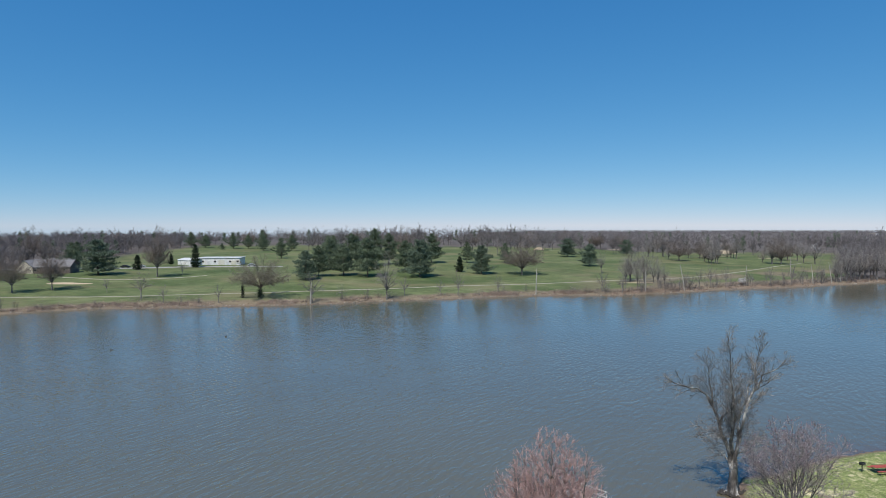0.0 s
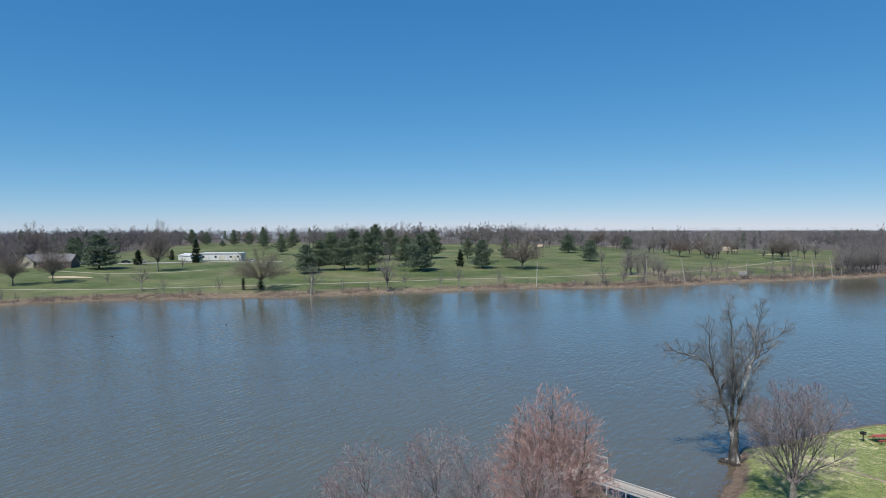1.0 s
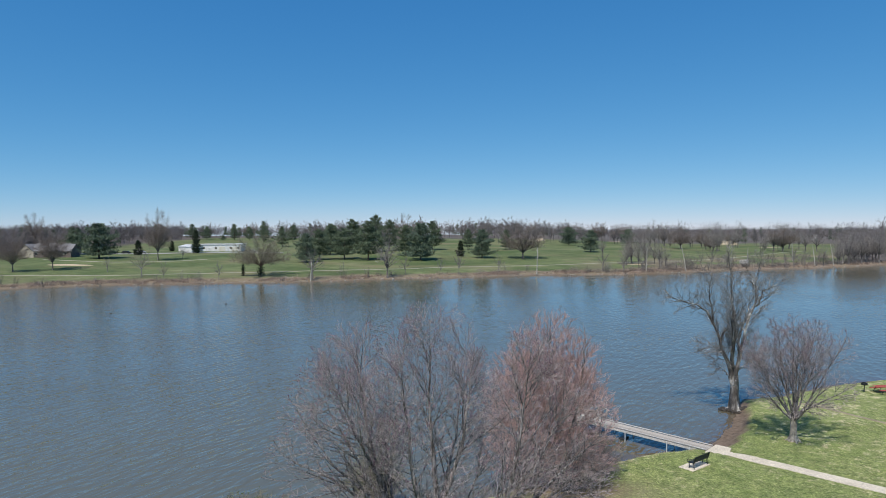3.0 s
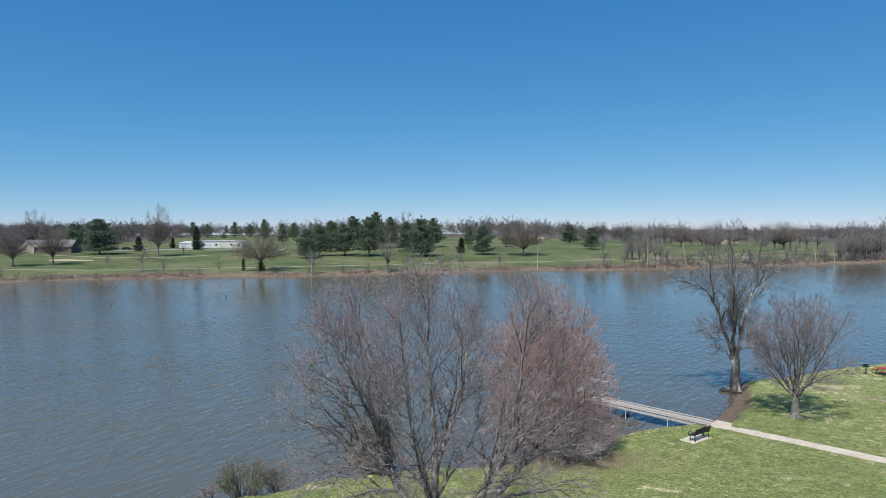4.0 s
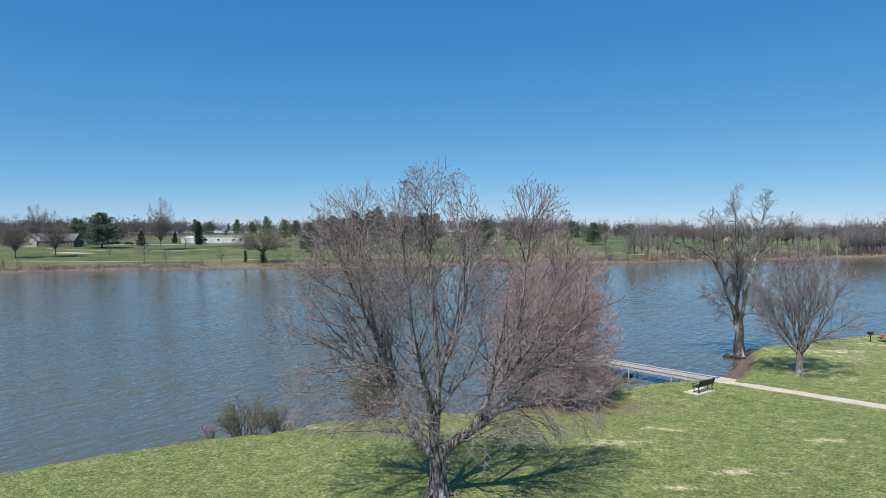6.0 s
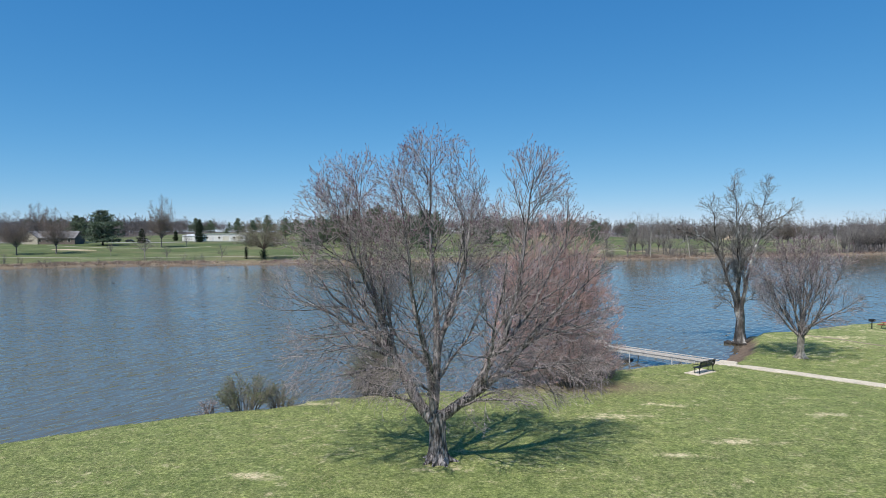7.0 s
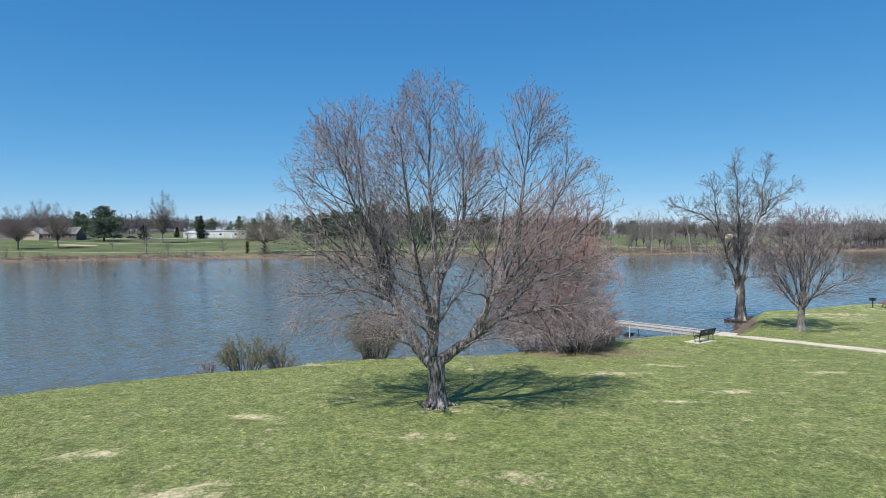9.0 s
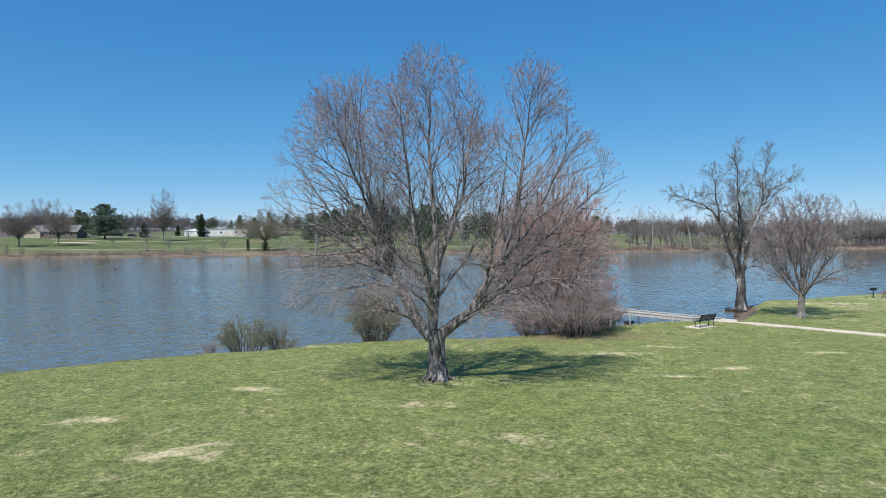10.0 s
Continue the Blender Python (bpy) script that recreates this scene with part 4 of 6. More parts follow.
def cypress():
    rng = np.random.default_rng(12)
    base = thing("cypress_tree", Matrix.Translation((CX, CY, gz(CX, CY) - 0.05)) @ Matrix.Diagonal((1.2, 1.2, 1.08, 1)), "bare conical bald cypress with rust-brown twigs at the shore", "tree")
    stems = [[(0, 0, 0), (0.05, 0, 4), (0, 0, 8), (0.05, 0, 11.2)]]
    for k in range(7):
        a, r, h = 0.9 * k + 0.2, (2.3, 2.7, 3.1)[k % 3], (10.3, 9.2, 8.0)[k % 3]
        x, y = math.cos(a) * r, math.sin(a) * r
        stems.append([(0, 0, 1.2 + 0.2 * k), (x * 0.55, y * 0.55, 3.4), (x * 0.9, y * 0.9, h * 0.65), (x, y, h)])
    P, R = limb_set(stems, [0.26] + [0.11] * 7, 14)
    for k in range(len(P)):
        part("trunk" if k == 0 else "stem", mesh_np("stem", *tubes(P[k:k + 1], R[k:k + 1], 9), True), M["bark"], base)
    blobs = [(0, 0, 8.0, 2.7, 2.7, 4.2), (0, 0, 5.0, 4.2, 4.0, 4.4), (1.9, 0.3, 7.2, 1.8, 1.8, 3.2), (-2.2, 0, 6.6, 2.0, 1.8, 3.2), (0.2, -1.8, 6.4, 2.0, 1.8, 3.2), (-1.2, 1.2, 7.4, 1.6, 1.6, 2.8), (0, 0, 2.6, 4.4, 3.4, 2.4)]
    lines, woody = [(P, R)], []
    for k, (count, step) in enumerate(((300, 1.8), (1300, 1.1), (5200, 0.7))):
        Q, S = reach_out(rng, lines, in_blobs(rng, count, blobs, 0.4), step, (6, 5, 3)[k], (0.016, 0.012, 0.0105)[k], 0.008, lift=0.1)
        lines.append((Q, S))
        woody.append(tubes(Q, S, (4, 3, 3)[k]))
    tagged(part("branch_mass", mesh_np("branch_mass", *join(*woody[:1]), True), M["bark"], base), kind="stuff")
    A, B = sprout(rng, *lines[-1], 7, 0.1, 1.0, 0.5, 40, up=0.4, wander=0.12, n=2, thick=0.7, least=0.0072, lo=0.26)
    tagged(part("crown", mesh_np("crown", *join(*woody[1:], tubes(A, B, 3)), True), M["twig_cypress"], base), kind="stuff")


cypress()

# old sycamore with pale upper limbs, on the point
SX, SY = 28.8, 67.7
SYC_LIMBS = [
    [(-0.1, 0, 2.5), (-0.35, 0, 3.8), (-0.9, 0.1, 5.6), (-1.7, 0.2, 7.9), (-2.3, 0.3, 9.4), (-2.6, 0.4, 12.0), (-2.9, 0.5, 14.6)],
    [(-2.2, 0.25, 9.1), (-3.3, 0.1, 10.6), (-4.6, -0.1, 11.3), (-6.2, -0.3, 11.8), (-8.2, -0.5, 12.4)],
    [(0.0, 0, 2.6), (0.1, 0, 4.0), (0.25, 0.1, 6.5), (0.55, 0.2, 9.4), (0.2, 0.3, 12.3), (-0.5, 0.3, 17.4)],
    [(-1.6, 0.2, 7.6), (-0.9, 0.6, 9.0), (-0.1, 1.0, 10.2), (0.5, 1.3, 12.2)],
    [(0.1, 0, 2.5), (0.35, 0, 3.9), (0.9, -0.1, 6.6), (1.5, -0.2, 9.8), (2.3, -0.2, 12.6), (2.6, -0.2, 16.6)],
    [(1.5, -0.2, 9.8), (2.6, 0.2, 11.4), (4.2, 0.4, 13.0), (6.3, 0.5, 14.4)],
    [(0.4, 0.1, 5.0), (1.2, 1.6, 8.0), (2.8, 2.6, 10.8), (4.0, 3.2, 13.0)],
    [(0.0, -0.1, 4.6), (-0.8, -1.5, 8.0), (-1.5, -2.6, 11.0), (-1.6, -3.2, 13.8)],
    [(-0.6, 0, 4.6), (-1.6, -0.2, 6.2), (-2.8, -0.4, 7.2), (-4.2, -0.5, 7.4)],
    [(-0.2, 0, 4.0), (-1.0, -0.4, 5.4), (-1.9, -0.6, 6.2), (-3.2, -0.6, 6.0)],
    [(0.3, 0, 4.2), (1.1, -0.3, 5.4), (1.9, -0.5, 6.6), (2.6, -0.6, 7.0)],
    [(-0.3, 0, 3.4), (-1.0, -0.7, 4.4), (-1.7, -1.0, 4.7), (-2.6, -1.2, 4.2)],
    [(0.2, -0.1, 3.6), (0.7, -0.9, 4.6), (1.1, -1.4, 5.4), (1.8, -1.8, 5.6)],
]
bare_tree("sycamore_tree", (SX, SY, gz(SX, SY) - 0.05), "tall bare sycamore with pale limbs on the bank",
          trunk_mesh([(0, 0, 0), (-0.05, 0, 1.2), (0.0, 0, 2.6), (0.05, 0, 4.2)], [0.62, 0.43, 0.37, 0.34, 0.18], flute=0.24, seed=4), SYC_LIMBS, 17,
          [(-2.9, 0.3, 12.0, 1.9, 2.0, 3.4), (-6.0, -0.4, 11.6, 3.0, 1.3, 1.5), (0.2, 0.3, 13.6, 1.9, 2.2, 4.4), (2.4, -0.2, 13.4, 2.2, 2.4, 3.8), (4.4, 0.4, 13.2, 2.2, 1.8, 1.9), (3.2, 2.6, 11.6, 1.8, 2.0, 3.0), (-1.3, -2.6, 11.8, 1.7, 2.0, 3.2), (-2.6, 0, 6.8, 2.4, 1.4, 1.6), (3.0, 0.2, 10.4, 1.4, 1.4, 1.4), (0.2, 0, 9.6, 2.8, 2.6, 3.2), (0.6, -0.8, 6.0, 2.4, 1.8, 1.8), (-1.5, -0.8, 4.4, 1.8, 1.4, 1.4)],
          M["bark_syc"], M["twig_dark"], limb_r=[0.27, 0.14, 0.25, 0.12, 0.25, 0.14, 0.14, 0.14, 0.06, 0.055, 0.055, 0.05, 0.05], bark_limb=M["bark_syc"], tip=0.0098, crook=0.13, out=0.35,
          open_heart=0.35, heart_top=13.0,
          levels=[(0.34, 2.8, 44, 7, 0.07, 0.15, 0.22, 0.012), (0.21, 1.5, 40, 5, 0.08, 0.17, 0.12, 0.008), (0.20, 0.75, 40, 3, 0.06, 0.17, 0.12, 0.005), (0.22, 0.36, 40, 2, 0.05, 0.1, 0.2, 0.004)])

# the small maple beside the sycamore
KX, KY = 28.5, 55.9
VASE = []
for k, (a, r, top) in enumerate([(170, 3.6, 8.4), (120, 1.8, 10.0), (75, 0.8, 10.5), (20, 2.6, 9.9), (-8, 4.0, 8.9), (-60, 2.4, 9.3), (-110, 1.6, 9.8), (-150, 3.0, 8.2), (50, 3.4, 8.6), (145, 3.4, 7.4), (195, 4.2, 5.6), (-30, 4.4, 5.4), (-85, 4.0, 5.6), (95, 4.0, 5.8)]):
    x, y, b = math.cos(radians(a)) * r, math.sin(radians(a)) * r, 1.7 + 0.12 * (k % 4)
    VASE.append([(0, 0, b), (x * 0.24, y * 0.24, b + (top - b) * 0.22), (x * 0.58, y * 0.58, b + (top - b) * 0.55), (x, y, top)])
bare_tree("maple_tree", (KX, KY, gz(KX, KY) - 0.05), "small round-crowned bare maple with reddish twigs",
          trunk_mesh([(0, 0, 0), (0, 0, 0.6), (0.02, 0, 1.3), (0.02, 0, 2.0)], [0.45, 0.30, 0.26, 0.27, 0.24], seed=6), VASE, 29,
          [(0, 0, 6.6, 4.3, 4.2, 4.0), (0.2, 0, 4.4, 4.7, 4.4, 2.2), (1.6, 0, 7.4, 3.2, 3.0, 2.9)],
          M["bark_pale"], M["twig"], M["bud"], 0.020, 9000, 0.115, bark_limb=M["bark_maple"], tip=0.0088, crook=0.03, low=3.6, droop=0.05, out=0.4,
          open_heart=0.6, heart_top=4.0,
          levels=[(0.32, 2.6, 38, 6, 0.07, 0.07, 0.22, 0.012), (0.24, 1.25, 36, 4, 0.06, 0.08, 0.12, 0.007), (0.18, 0.58, 36, 3, 0.06, 0.1, 0.1, 0.004), (0.2, 0.28, 36, 2, 0.06, 0.1, 0.15, 0.003)])


def shrub(name, place, label, stems, height, spread, seed, twig, leaf=None, leaves=0, leaf_size=0.09, shoots=(9, 7), droop=0.1):
    rng = np.random.default_rng(seed)
    base = thing(name, place, label, "shrub")
    a = rng.uniform(0, 6.28, stems)
    q = np.sqrt(rng.random(stems))
    foot = np.stack([np.cos(a) * q * spread * 0.35, np.sin(a) * q * spread * 0.35, np.zeros(stems)], 1)
    tip = np.stack([np.cos(a) * q * spread, np.sin(a) * q * spread, height * (1 - 0.45 * q**2) * rng.uniform(0.7, 1.05, stems)], 1)
    u = np.linspace(0, 1, 7)[None, :, None]
    P = foot[:, None] * (1 - u) + tip[:, None] * u
    P[:, :, 2] = tip[:, None, 2] * np.sin(u[:, :, 0] * 1.57) ** 0.9
    P[:, 1:] += rng.normal(size=(stems, 6, 3)) * 0.05
    R = np.repeat(np.linspace(0.028, 0.008, 7)[None], stems, 0)
    tagged(part("stem_tangle", mesh_np("stems", *tubes(P, R, 4), True), M["bark"], base), kind="stuff")
    Q, S = sprout(rng, P, R, shoots[0], 0.2, 1.0, 0.34, 45, up=droop, wander=0.15, n=4, thick=0.6, least=0.006)
    A, B = sprout(rng, Q, S, shoots[1], 0.15, 1.0, 0.5, 45, up=droop, wander=0.15, n=2, thick=0.7, least=0.0055, lo=0.15)
    tagged(part("twig_tangle", mesh_np("twigs", *join(tubes(Q, S, 3), tubes(A, B, 3)), True), twig, base), kind="stuff")
    if leaf is not None:
        tips = A[rng.permutation(len(A))[:leaves], -1]
        tagged(part("foliage", mesh_np("foliage", *tufts(rng, tips, leaf_size, 2)), leaf, base), kind="stuff")
    return base


shrub("shrub", (-12.2, 40.1, gz(-12.2, 40.1)), "budding green shrub at the top of the bank", 46, 2.5, 1.9, 31, M["twig_olive"], M["leaf"], 1500, 0.075)
shrub("shrub", (-10.3, 40.9, gz(-10.3, 40.9)), "smaller twiggy shrub at the top of the bank", 26, 1.9, 1.2, 32, M["twig_olive"], M["leaf"], 350, 0.06)
shrub("shrub", (-14.0, 39.6, gz(-14.0, 39.6)), "thin bare shrub at the top of the bank", 9, 1.4, 0.9, 33, M["twig"])
shrub("shrub", (-4.9, 43.2, gz(-4.9, 43.2)), "tangled olive shrub with a pale trunk by the water", 80, 4.0, 1.9, 34, M["twig_olive"], M["leaf"], 1500, 0.07, shoots=(11, 8), droop=-0.08)
shrub("thicket", (8.0, 45.6, gz(8.0, 45.6)), "dense tangle of reddish bare brush under the cypress", 130, 3.4, 3.4, 35, M["brush"], shoots=(10, 7), droop=-0.02)
shrub("thicket", (10.6, 48.2, gz(10.6, 48.2)), "low tangle of brown brush at the water's edge", 60, 2.4, 1.9, 36, M["twig_brown"], shoots=(9, 6), droop=-0.02)
shrub("thicket", (5.0, 45.6, gz(5.0, 45.6)), "low pale brush at the water's edge", 40, 1.7, 1.6, 37, M["brush"], shoots=(9, 6), droop=-0.02)


# ---- dock, bench, grill, table ----
def dock():
    rng = np.random.default_rng(5)
    base = thing("dock", (0, 0, 0), "narrow weathered wooden dock on steel posts", "dock")
    o = JUNCTION - U * 0.78
    turn = Matrix.Rotation(math.atan2(-U[1], -U[0]), 4, "Z")
    deck_z, half, length = 1.0, 0.74, 10.6

    def at(along, across, z):
        p = o - U * along + W * across
        return Matrix.Translation((p[0], p[1], z)) @ turn

    for s in (-1, 1):
        b = part("side_beam", box(length + 3.1, 0.05, 0.19, (0, 0, 0), 0.006), M["beam"], base)
        b.matrix_basis = at((length + 3.1) / 2, s * (half - 0.06), deck_z - 0.235)
        b = part("toe_rail", box(length, 0.07, 0.07, (0, 0, 0), 0.01), M["beam"], base)
        b.matrix_basis = at(length / 2, s * (half - 0.045), deck_z + 0.045)
    for k in range(6):
        b = part("cross_beam", box(0.05, half * 2 - 0.18, 0.16), M["beam"], base)
        b.matrix_basis = at(1.3 + k * 1.9, 0, deck_z - 0.21)
        if k in (0, 1, 3, 4, 5):
            for s in (-1, 1):
                leg = part("post", tube_bm([(0, 0, -1.6), (0, 0, deck_z - 0.02)], 0.045, 8), M["steel"], base)
                leg.matrix_basis = at(1.3 + k * 1.9, s * (half + 0.03), 0)
    plank = None
    for k in range(int(length / 0.145)):
        if plank is None:
            plank = part("plank", box(0.137, half * 2 - 0.16, 0.038, (0, 0, 0), 0.005), M["plank"], base)
        else:
            twin = plank.copy()
            scene.collection.objects.link(twin)
            twin.parent = base
            plank = twin
        plank.matrix_basis = at(0.07 + k * 0.145, rng.normal() * 0.006, deck_z - 0.040 + rng.normal() * 0.0015)
    # fishing platform across the end
    plank = None
    for k in range(21):
        if plank is None:
            plank = part("platform_plank", box(0.137, 4.6, 0.038, (0, 0, 0), 0.005), M["plank"], base)
        else:
            twin = plank.copy()
            scene.collection.objects.link(twin)
            twin.parent = base
            plank = twin
        plank.matrix_basis = at(length + 0.07 + k * 0.145, 0.3 + rng.normal() * 0.008, deck_z - 0.040)
    for a in (length + 0.1, length + 2.95):
        b = part("cross_beam", box(0.05, 4.5, 0.19), M["beam"], base)
        b.matrix_basis = at(a, 0.3, deck_z - 0.235)
    for a, c in [(length + 0.15, -1.95), (length + 2.95, -1.95), (length + 0.15, 2.55), (length + 2.95, 2.55), (length + 2.95, 0.3), (length + 0.15, 1.0)]:
        b = part("rail_post", box(0.09, 0.09, 2.6, (0, 0, -1.5), 0.006), M["beam"], base)
        b.matrix_basis = at(a, c, deck_z - 0.05)
    for h in (0.45, 0.98):
        for a0, c0, a1, c1 in [(2.95, -1.95, 2.95, 2.55), (0.15, -1.95, 2.95, -1.95), (0.15, 2.55, 2.95, 2.55), (0.15, 1.0, 0.15, 2.55)]:
            p, q = at(length + a0, c0, deck_z + h).translation, at(length + a1, c1, deck_z + h).translation
            d = q - p
            b = part("rail", box(d.length, 0.045, 0.09, (0, 0, 0), 0.006), M["beam"], base)
            b.matrix_basis = Matrix.Translation((p + q) / 2) @ Matrix.Rotation(math.atan2(d.y, d.x), 4, "Z")
    f = part("float", box(0.5, 1.0, 0.22, (0, 0, 0), 0.05), M["black_metal"], base, "black plastic float under the deck")
    f.matrix_basis = at(7.5, -0.05, -0.06)


dock()


def bench():
    c = PAD + BX * 0.16 - BY * 0.20
    base = thing("park_bench", Matrix.Translation((*c, gz(*PAD) + 0.06)) @ Matrix.Rotation(math.atan2(BX[1], BX[0]), 4, "Z"), "black metal park bench on a concrete pad facing the lake", "bench")
    seat_z, long = 0.43, 2.0
    for k in range(5):
        part("seat_slat", box(long, 0.075, 0.028, (0, -0.14 + k * 0.095, seat_z - 0.006 * k % 0.02), 0.006), M["black_metal"], base)
    lean = Matrix.Rotation(radians(14), 4, "X")
    for k in range(5):
        y, z = -0.215 - 0.022 * k, seat_z + 0.07 + 0.088 * k
        part("back_slat", box(long, 0.026, 0.074, (0, y, z), 0.006, lean), M["black_metal"], base)
    for s in (-1, 1):
        x = s * 0.86
        part("leg", tube_bm([(x, 0.20, 0.0), (x, 0.21, 0.30), (x, 0.25, seat_z - 0.02), (x, 0.22, seat_z + 0.0), (x, -0.20, seat_z - 0.015), (x, -0.34, seat_z + 0.47)], 0.028, 8), M["black_metal"], base)
        part("leg", tube_bm([(x, -0.20, 0.0), (x, -0.17, 0.25), (x, -0.16, seat_z - 0.01)], 0.028, 8), M["black_metal"], base)
        part("armrest", tube_bm([(x + s * 0.10, -0.29, seat_z + 0.24), (x + s * 0.10, -0.05, seat_z + 0.25), (x + s * 0.10, 0.20, seat_z + 0.24), (x + s * 0.10, 0.29, seat_z + 0.17), (x + s * 0.10, 0.27, seat_z - 0.02)], 0.026, 8), M["black_metal"], base)
        for y in (0.20, -0.20):
            part("foot_plate", box(0.10, 0.10, 0.012, (x, y, 0.0)), M["black_metal"], base)


bench()


def grill():
    x, y = 44.3, 71.5
    base = thing("park_grill", (x, y, gz(x, y), 0, 0, 25), "black steel pedestal charcoal grill on the lawn", "grill")
    part("pedestal", tube_bm([(0, 0, -0.1), (0, 0, 0.78)], 0.05, 10), M["black_metal"], base)
    part("firebox", merge(box(0.52, 0.40, 0.02, (0, 0, 0.78)), box(0.02, 0.40, 0.25, (-0.25, 0, 0.78)), box(0.02, 0.40, 0.25, (0.25, 0, 0.78)), box(0.52, 0.02, 0.25, (0, 0.19, 0.78)), box(0.52, 0.02, 0.09, (0, -0.19, 0.78))), M["black_metal"], base)
    for k in range(7):
        part("grate_bar", tube_bm([(-0.26, -0.17 + k * 0.055, 0.96), (0.30, -0.17 + k * 0.055, 0.96)], 0.008, 6), M["black_metal"], base)
    for s in (-1, 1):
        part("handle", tube_bm([(s * 0.08, -0.2, 0.96), (s * 0.08, -0.36, 0.96)], 0.012, 6), M["steel"], base)


def picnic_table():
    x, y = 46.4, 71.3
    base = thing("picnic_table", (x, y, gz(x, y), 0, 0, 8), "red-topped picnic table with a dark frame on the lawn", "table")
    for k in range(5):
        part("top_board", box(2.4, 0.14, 0.04, (0, -0.30 + k * 0.15, 0.72), 0.006), M["red_paint"], base)
    for s in (-1, 1):
        for k in range(2):
            part("bench_board", box(2.4, 0.13, 0.04, (0, s * (0.62 + 0.14 * k), 0.42), 0.006), M["red_paint"], base)
        for q in (-1, 1):
            part("leg", tube_bm([(s * 0.85, q * 0.70, 0.0), (s * 0.85, q * 0.22, 0.72)], 0.03, 8), M["black_metal"], base)
        part("cross_bar", tube_bm([(s * 0.85, -0.76, 0.40), (s * 0.85, 0.76, 0.40)], 0.026, 8), M["black_metal"], base)


grill()
picnic_table()


def stone(rng, size):
    bm = bmesh.new()
    bmesh.ops.create_icosphere(bm, subdivisions=1, radius=size)
    for v in bm.verts:
        v.co = Vector((v.co.x * 1.3, v.co.y, v.co.z * 0.7)) * rng.uniform(0.75, 1.25)
    return bm


def bank_rocks():
    rng = np.random.default_rng(44)
    for k in range(15):
        a = rng.uniform(2.2, 6.0)
        x, y = SX + math.cos(a) * rng.uniform(0.5, 1.5) + 0.1, SY + math.sin(a) * rng.uniform(0.4, 1.2)
        ob = part("rock", stone(rng, rng.uniform(0.14, 0.40) * (0.6 if k % 9 == 0 else 1.0)), M["stone"] if k % 9 == 0 else M["wet_rock"])
        ob.matrix_basis = pose(x, y, max(gz(x, y), 0.02) + 0.05, 0, 0, rng.uniform(0, 360))
        tagged(ob, "rounded dark rock at the foot of the sycamore" if k % 9 else "pale stone at the foot of the sycamore", "rock", "bank rocks")


bank_rocks()


# ---- beyond the water ----
def pine(name, height, spread, seed, needles, label, low=0.12, clumps=900, narrow=1.0):
    rng = np.random.default_rng(seed)
    base = thing(name, (0, 0, 0), label, "tree", "pines on the golf course")
    part("trunk", mesh_np("trunk", *tubes(bezier([(0, 0, 0), (0.1, 0, height * 0.5), (0, 0.1, height * 0.96)], 6)[None], np.linspace(0.28, 0.05, 6)[None], 7), True), M["bark_dark"], base)
    whorls = int(height / 1.25)
    P, at = [], []
    for k in range(whorls):
        h = height * (low + (0.985 - low) * (k + rng.uniform(0.2, 0.8)) / whorls)
        u = h / height
        reach = spread * narrow * min(1.0, 0.80 + 1.4 * (u - low)) * max(0.2, 1.04 - u ** 2.4) * rng.choice([0.72, 0.9, 1.0, 1.1])
        n = 6 if u < 0.8 else 5
        for j in range(n):
            a = k * 2.1 + j * 6.283 / n + rng.uniform(-0.4, 0.4)
            r = reach * rng.uniform(0.55, 1.15)
            rise = r * rng.uniform(0.02, 0.22) + 0.5 * u
            c, s = math.cos(a), math.sin(a)
            line = np.array([(0, 0, h - 0.3), (c * r * 0.5, s * r * 0.5, h), (c * r, s * r, h + rise)])
            P.append(line)
            q = max(6, int(clumps / (whorls * n) * (0.35 + r / spread)))
            t = rng.uniform(0.28, 1.06, q)[:, None]
            p = np.where(t < 0.5, line[0] + (line[1] - line[0]) * t * 2, line[1] + (line[2] - line[1]) * (t - 0.5) * 2)
            p = p + np.array([-s, c, 0]) * rng.normal(size=(q, 1)) * r * 0.20 * t + np.array([0, 0, 1]) * rng.normal(size=(q, 1)) * 0.11
            at.append(p)
    P, at = np.array(P), np.concatenate(at)
    R = np.repeat(np.array([[0.06, 0.04, 0.015]]), len(P), 0)
    part("branches", mesh_np("branches", *tubes(P, R, 3)), M["bark_dark"], base)
    part("crown", mesh_np("crown", *tufts(rng, at, 0.66, 6, up=0.75, wide=0.32)), needles, base)
    return base


